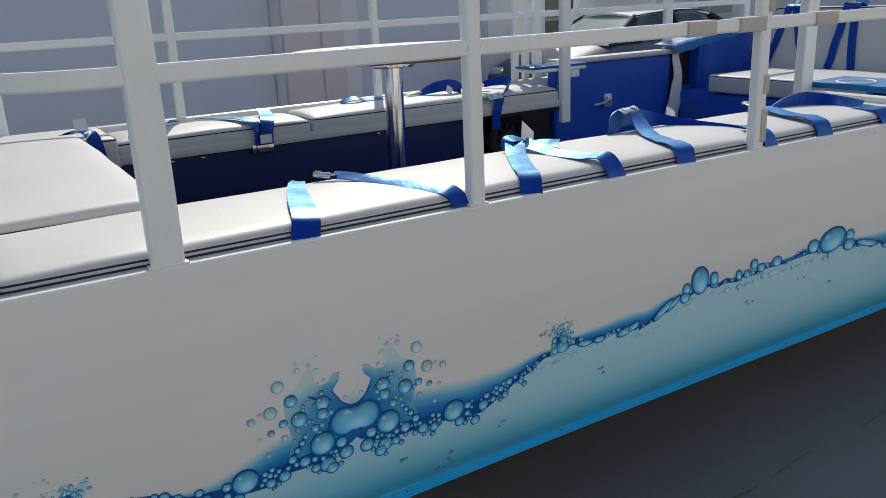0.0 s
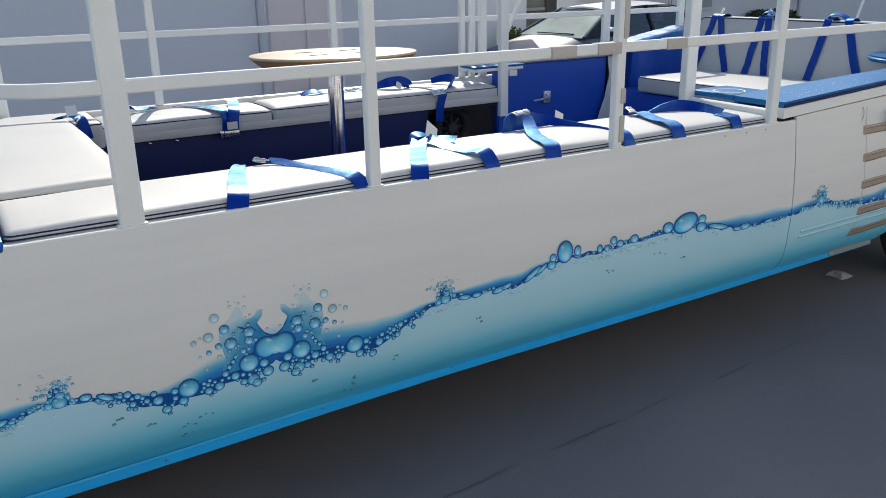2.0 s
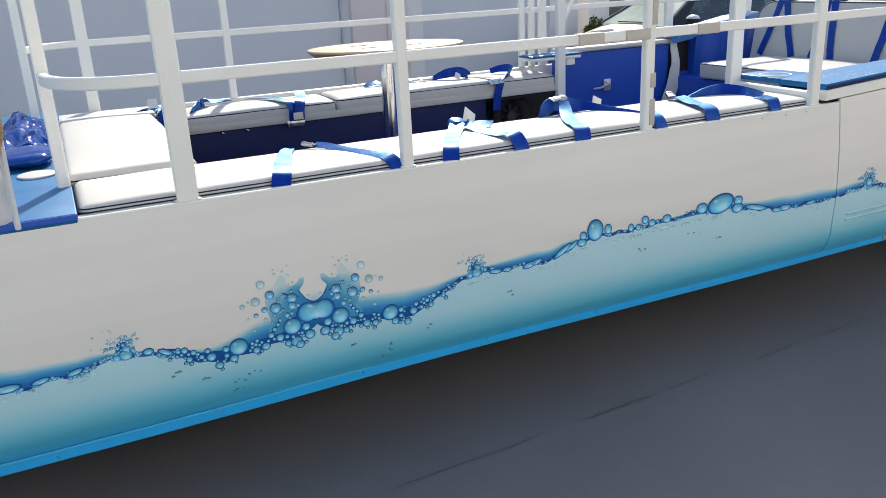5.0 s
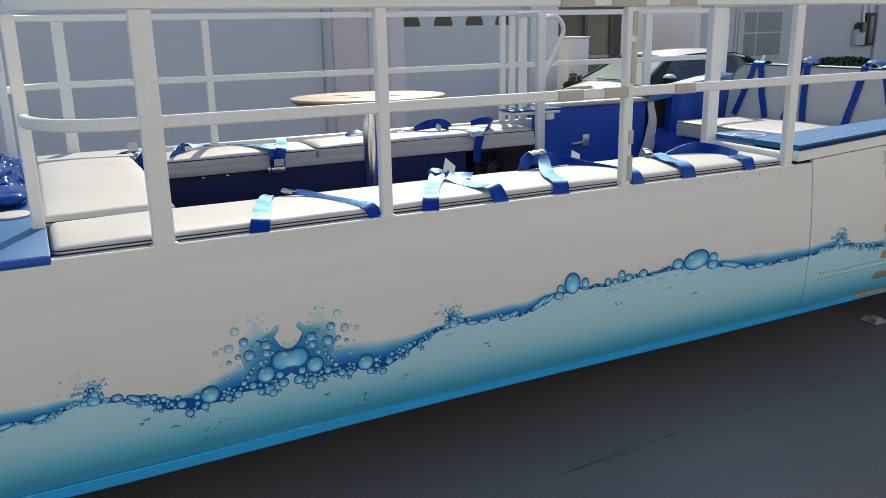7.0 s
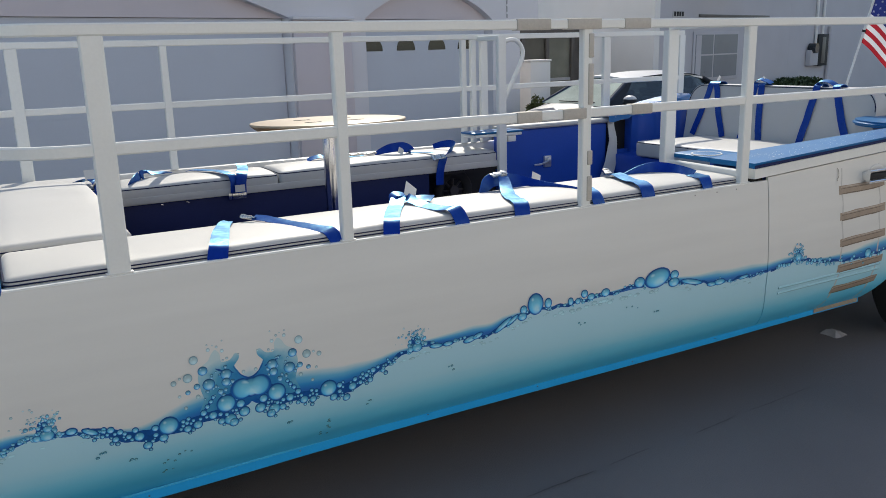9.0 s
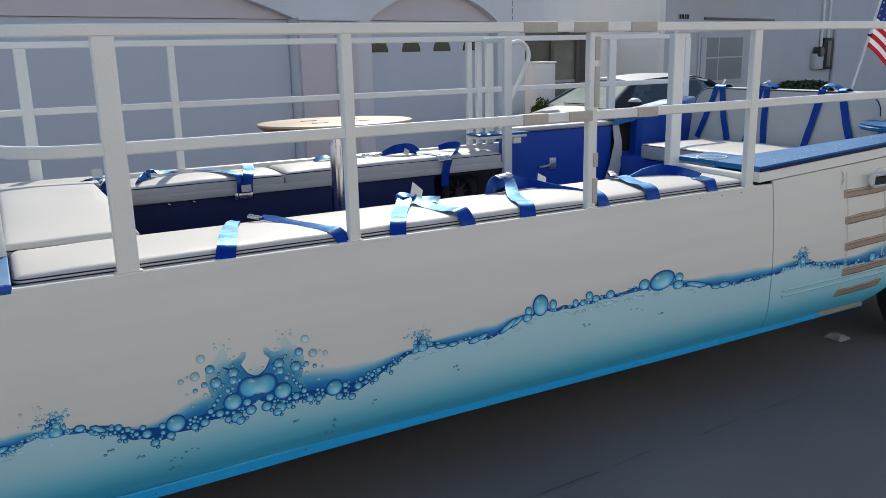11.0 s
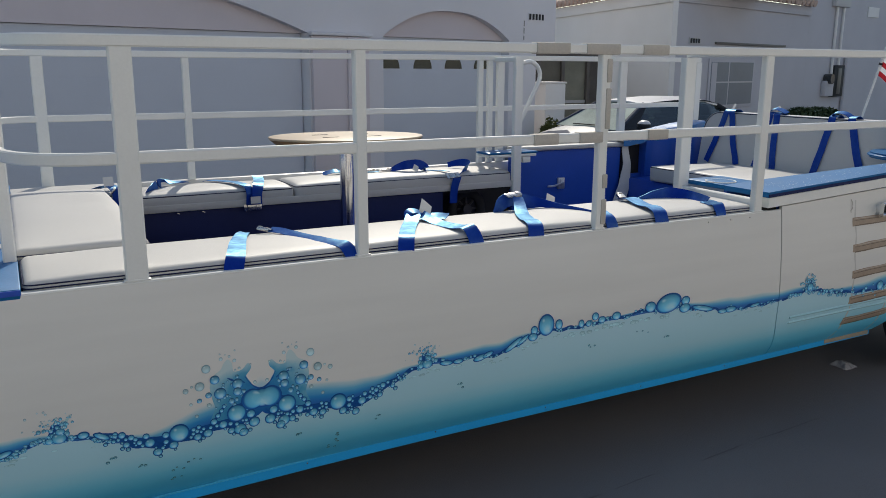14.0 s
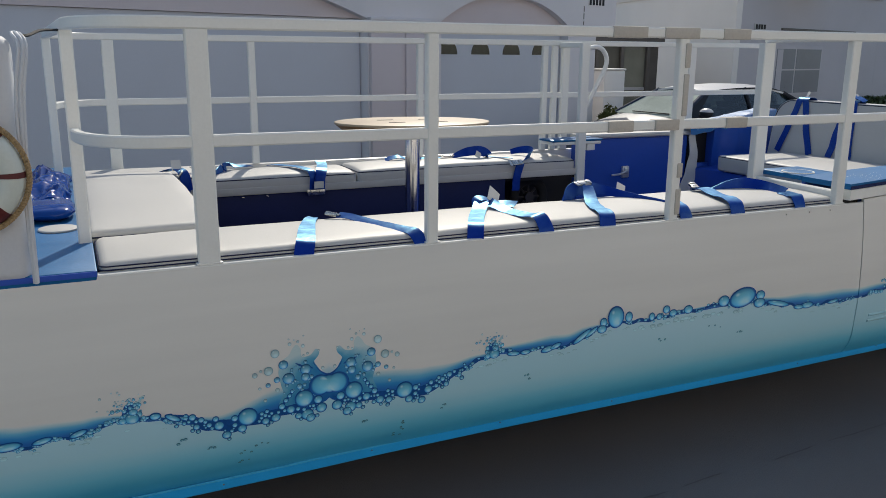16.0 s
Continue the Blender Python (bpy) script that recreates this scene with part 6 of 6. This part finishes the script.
# ---- flag ----
flag = thing("flag", "small striped red and white flag on a white pole", "flag")
F0, F1 = Vector((4.35, 0.965, 1.13)), Vector((4.35, 0.765, 1.90))
part("pole", sweep([F0, F1], ring(0.007, 10)), RAIL, flag, "thin white pole")
part("finial", disc(F1.x, F1.y, F1.z, 0.012, 0.03, 12, 0.003), BLACK, flag)
part("clip", sweep([F0.lerp(F1, 0.605), F0.lerp(F1, 0.62)], ring(0.011, 10)), BLACK, flag)
CLOTH_RED = material("flag_red", (0.42, 0.02, 0.03), 0.8, vary=0.1)
CLOTH_WHITE = material("flag_white", (0.75, 0.73, 0.72), 0.8, vary=0.05)
CLOTH_BLUE = material("flag_blue", (0.02, 0.03, 0.16), 0.8, vary=0.1)
for cloth_mat in (CLOTH_RED, CLOTH_WHITE, CLOTH_BLUE):
    # thin cloth lets the sun behind it through
    fn, fl = cloth_mat.node_tree.nodes, cloth_mat.node_tree.links
    thin, sheet = fn.new("ShaderNodeBsdfTranslucent"), fn.new("ShaderNodeMixShader")
    sheet.inputs[0].default_value = 0.5
    fl.new(fn["Principled BSDF"].inputs["Base Color"].links[0].from_socket, thin.inputs[0])
    fl.new(fn["Principled BSDF"].outputs[0], sheet.inputs[1])
    fl.new(thin.outputs[0], sheet.inputs[2])
    fl.new(sheet.outputs[0], fn["Material Output"].inputs[0])
H, W, up = 0.36, 0.48, (F1 - F0).normalized()
hoist = F0.lerp(F1, 0.985)
def cloth(s, t):
    d = Vector((0.22, -0.76, -0.60 - 0.3 * s)).normalized()
    return hoist - up * (H * t) + d * (W * s) + Vector((1, 0, 0)) * (0.03 * s * math.sin(9 * s + 2 * t)) + Vector((0, 0, -0.05 * s * s))
def cloth_patch(name, s0, s1, t0, t1, mat, n, m=2):
    bm = bmesh.new()
    g = [[bm.verts.new(cloth(s0 + (s1 - s0) * i / n, t0 + (t1 - t0) * j / m)) for i in range(n + 1)] for j in range(m + 1)]
    for j in range(m):
        for i in range(n):
            bm.faces.new((g[j][i], g[j][i + 1], g[j + 1][i + 1], g[j + 1][i]))
    return part(name, bm, mat, flag)
for k in range(13):
    cloth_patch("stripe", 0.42 if k < 7 else 0.012, 1, k / 13, (k + 1) / 13, CLOTH_RED if k % 2 == 0 else CLOTH_WHITE, 20)
canton = cloth_patch("canton", 0.012, 0.42, 0, 7 / 13, CLOTH_BLUE, 10, 6)
bm = bmesh.new()
for r in range(5):
    for c in range(6):
        p = cloth(0.045 + 0.067 * c, (0.8 + 1.35 * r) / 13) - Vector((0.0025, 0, 0))
        vs = []
        for k in range(10):
            a, q = math.pi * k / 5, 0.009 if k % 2 == 0 else 0.004
            vs.append(bm.verts.new(p + Vector((0, q * math.sin(a), q * math.cos(a)))))
        bm.faces.new(vs)
part("stars", bm, CLOTH_WHITE, canton, "small white stars", smooth=False)

# ---- parked car ----
def parked_car():
    ob = thing("car", "dark blue-grey sedan parked by the houses", "car")
    SILVER = material("car_paint", (0.12, 0.135, 0.17), 0.45, metal=0.1, vary=0.06, spec=0.2)
    CARGLASS = bpy.data.materials.new("car_glass")
    CARGLASS.use_nodes = True
    gn, gl = CARGLASS.node_tree.nodes, CARGLASS.node_tree.links
    clear, shine, both = gn.new("ShaderNodeBsdfTransparent"), gn.new("ShaderNodeBsdfGlossy"), gn.new("ShaderNodeMixShader")
    clear.inputs[0].default_value, shine.inputs["Roughness"].default_value, both.inputs[0].default_value = (0.52, 0.58, 0.58, 1), 0.03, 0.12
    gl.new(clear.outputs[0], both.inputs[1])
    gl.new(shine.outputs[0], both.inputs[2])
    gl.new(both.outputs[0], gn["Material Output"].inputs[0])
    y0, y1, g = 7.35, 9.15, GZ
    # stations along the car: x, height of the body line, half width factor
    body = [(6.95, 0.46, 0.80), (7.0, 0.56, 0.90), (7.25, 0.65, 0.96), (7.6, 0.725, 1.0), (7.9, 0.80, 1.0), (8.15, 0.86, 1.0), (9.0, 0.89, 1.0), (10.0, 0.91, 1.0), (10.7, 0.91, 0.98), (11.1, 0.84, 0.90), (11.16, 0.6, 0.86)]
    bm = bmesh.new()
    c = (y0 + y1) / 2
    hw = (y1 - y0) / 2
    rows = []
    for x, h, w in body:
        sec = [(-1.0, 0.22), (-1.02, 0.45), (-0.99, h - 0.12), (-0.90, h - 0.02), (-0.6, h + 0.03), (0, h + 0.045), (0.6, h + 0.03), (0.90, h - 0.02), (0.99, h - 0.12), (1.02, 0.45), (1.0, 0.22)]
        rows.append([bm.verts.new((x, c + hw * w * u, g + z)) for u, z in sec])
    for a, b in zip(rows, rows[1:]):
        for i in range(10):
            bm.faces.new((a[i], a[i + 1], b[i + 1], b[i]))
        bm.faces.new((a[0], b[0], b[10], a[10]))
    bm.faces.new(rows[0])
    bm.faces.new(rows[-1])
    part("body", bm, SILVER, ob, angle=50)
    # glass house: each window a pane of its own
    lo = [(8.0, -0.86, 0.86), (8.35, -0.90, 0.87), (9.42, -0.90, 0.89), (10.1, -0.90, 0.90), (10.72, -0.80, 0.91)]
    hi = [(8.69, -0.60, 1.232), (8.80, -0.62, 1.245), (9.45, -0.64, 1.275), (10.0, -0.63, 1.262), (10.33, -0.59, 1.20)]
    at = lambda q, s: (q[0], c + s * q[1] * hw, g + q[2])
    def pane(name, quad, mat):
        bm = bmesh.new()
        f = bm.faces.new([bm.verts.new(v) for v in quad])
        made = bmesh.ops.extrude_face_region(bm, geom=[f])
        bmesh.ops.translate(bm, verts=[v for v in made["geom"] if isinstance(v, bmesh.types.BMVert)], vec=Vector((0, 0, -0.006)))
        part(name, bm, mat, ob, smooth=False)
    PILLAR = material("dark_pillar", (0.03, 0.035, 0.045), 0.7, spec=0.2)
    # opaque windscreen: the pale sky reflection is put into its base colour
    pane("windscreen", [at(lo[0], 1), at(lo[0], -1), at(hi[0], -1), at(hi[0], 1)], material("windscreen_glare", (0.42, 0.47, 0.43), 0.5, vary=0.45, scale=2.5, spec=0.0))
    pane("rear_window", [at(lo[4], 1), at(lo[4], -1), at(hi[4], -1), at(hi[4], 1)], CARGLASS)
    for s in (1, -1):
        pane("quarter_panel", [at(lo[0], s), at(lo[1], s), at(hi[1], s), at(hi[0], s)], PILLAR)
        for k in range(1, 4):
            pane("side_window", [at(lo[k], s), at(lo[k + 1], s), at(hi[k + 1], s), at(hi[k], s)], CARGLASS)
    # roof, crowned; its pale colour stands for sun glare on dark paint
    bm = bmesh.new()
    n, m = 12, 8
    gg = []
    for i in range(n + 1):
        q = i / n
        x = 8.66 + 1.70 * q
        h = float(np.interp(q, [0, 0.1, 0.45, 0.8, 1], [1.228, 1.252, 1.285, 1.27, 1.20]))
        gg.append([bm.verts.new((x, c + (-1 + 2 * j / m) * hw * 0.635, g + h + 0.055 * (1 - (-1 + 2 * j / m) ** 2))) for j in range(m + 1)])
    for i in range(n):
        for j in range(m):
            bm.faces.new((gg[i][j], gg[i][j + 1], gg[i + 1][j + 1], gg[i + 1][j]))
    thicken(bm, (0, 0, -0.03))
    part("roof", bm, material("roof_glare_paint", (0.80, 0.80, 0.81), 0.30, vary=0.03, coat=0.5), ob, "car roof with sun glare put into its pale colour")
    for s in (-1, 1):
        part("a_pillar", sweep([(8.02, c + s * hw * 0.87, g + 0.86), (8.35, c + s * hw * 0.745, g + 1.045), (8.70, c + s * hw * 0.615, g + 1.236)], rect(0.06, 0.05, 0.012)), material("pillar_paint", (0.045, 0.06, 0.095), 0.7, vary=0.06, spec=0.1), ob, "blue-grey windscreen pillar")
        part("window_trim", sweep(smooth_line([(8.72, c + s * hw * 0.635, g + 1.236), (9.1, c + s * hw * 0.645, g + 1.266), (9.5, c + s * hw * 0.65, g + 1.282), (10.0, c + s * hw * 0.645, g + 1.270), (10.33, c + s * hw * 0.60, g + 1.205)], 4), rect(0.022, 0.018, 0.005)), PILLAR, ob, "black trim over the side windows")
        part("b_pillar", sweep([(9.42, c + s * hw * 0.905, g + 0.88), (9.45, c + s * hw * 0.64, g + 1.28)], rect(0.07, 0.03, 0.008), up=(1, 0, 0)), PILLAR, ob)
        part("c_pillar", sweep([(10.70, c + s * hw * 0.82, g + 0.91), (10.54, c + s * hw * 0.72, g + 1.07), (10.32, c + s * hw * 0.60, g + 1.20)], rect(0.09, 0.06, 0.02)), PILLAR, ob)
        for x in (7.65, 10.3):
            w = part("wheel", sweep([(x + 0.23 * math.cos(q), c + s * (hw - 0.10), g + 0.32 + 0.23 * math.sin(q)) for q in [2 * math.pi * k / 36 for k in range(36)]], rect(0.18, 0.17, 0.04), up=(0, 1, 0), closed=True), TYRE, ob)
            part("rim", sweep([(x, c + s * (hw - 0.19), g + 0.32), (x, c + s * (hw - 0.02), g + 0.32)], ring(0.16, 24)), BUCKLE, w)
        if s > 0:
            continue
        mir, cap = bmesh.new(), bmesh.new()
        at_mirror = Matrix.Translation((8.33, c + s * (hw + 0.11), g + 0.945))
        for shell, size in ((mir, (0.085, 0.115, 0.068)), (cap, (0.090, 0.120, 0.073))):
            bmesh.ops.create_uvsphere(shell, u_segments=24, v_segments=14, radius=1)
            if shell is cap:
                bmesh.ops.delete(shell, geom=[v for v in shell.verts if v.co.z < 0.12], context="VERTS")
            for v in shell.verts:
                v.co.x = min(v.co.x, 0.55)
                v.co = Vector((size[0] * v.co.x, size[1] * v.co.y, size[2] * v.co.z))
            shell.transform(at_mirror)
        mirror = part("mirror", mir, PILLAR, ob, "dark door mirror")
        part("mirror_foot", box(8.30, 8.36, *sorted((c + s * (hw - 0.03), c + s * (hw + 0.05))), g + 0.87, g + 0.92, 0.01), PILLAR, mirror)
        # upper shell painted pale for the sunlight on top of the mirror
        part("mirror_cap", cap, material("mirror_sunlit_paint", (0.6, 0.6, 0.62), 0.3, vary=0.03), mirror, "mirror cap, pale as if lit by the sun")
    SEAT = material("car_seat_cloth", (0.05, 0.05, 0.055), 0.9, vary=0.15)
    for x, us in ((9.32, (-0.42, 0.42)), (10.05, (-0.5, 0.0, 0.5))):
        for u in us:
            bm = box(x, x + 0.16, c + u * hw - 0.24, c + u * hw + 0.24, g + 0.93, g + 1.02, 0.03, 3)
            box(x + 0.04, x + 0.15, c + u * hw - 0.13, c + u * hw + 0.13, g + 1.03, g + 1.20, 0.045, 3, bm=bm)
            part("seat", bm, SEAT, ob, "dark cloth seat with a headrest")
    pts = [(8.62, c + 0.37 + 0.17 * math.cos(q), g + 0.97 + 0.12 * math.sin(q)) for q in [2 * math.pi * k / 24 for k in range(24)]]
    part("steering_wheel", sweep(pts, ring(0.014, 8), up=(1, 0, 0), closed=True), PILLAR, ob)
    part("wiper", sweep([(8.06, c - 0.5, g + 0.905), (8.03, c + 0.35, g + 0.90)], rect(0.02, 0.015, 0.003)), BLACK, ob)
    for u in (-0.6, 0.6):
        part("headlight", box(6.94, 7.02, c + u * hw - 0.16, c + u * hw + 0.16, g + 0.47, g + 0.58, 0.03, 3), CHROME, ob)
    return ob


parked_car()

# scrap on the ground
bm = bmesh.new()
n = 26
g = []
for j in range(n + 1):
    row = []
    for i in range(n + 1):
        u, v = 2 * i / n - 1, 2 * j / n - 1
        r = max(abs(u), abs(v)) ** 3
        z = 0.003 + (0.022 - 0.01 * u * u + 0.012 * noise.noise(Vector((u * 1.8, v * 1.8, 9))) + 0.005 * noise.noise(Vector((u * 6, v * 6, 3)))) * (1 - r)
        row.append(bm.verts.new((3.63 + 0.045 * u * (1 + 0.2 * noise.noise(Vector((u * 2, v * 2, 5)))), 0.37 + 0.05 * v * (1 + 0.2 * noise.noise(Vector((u * 2, v * 2, 8)))), z)))
    g.append(row)
for j in range(n):
    for i in range(n):
        bm.faces.new((g[j][i], g[j][i + 1], g[j + 1][i + 1], g[j + 1][i]))
thicken(bm, (0, 0, -0.003))
tagged(part("rag", bm, material("grey_rag", (0.36, 0.355, 0.37), 0.9, vary=0.15)), "crumpled white rag lying on the asphalt by the wheel", "rag")
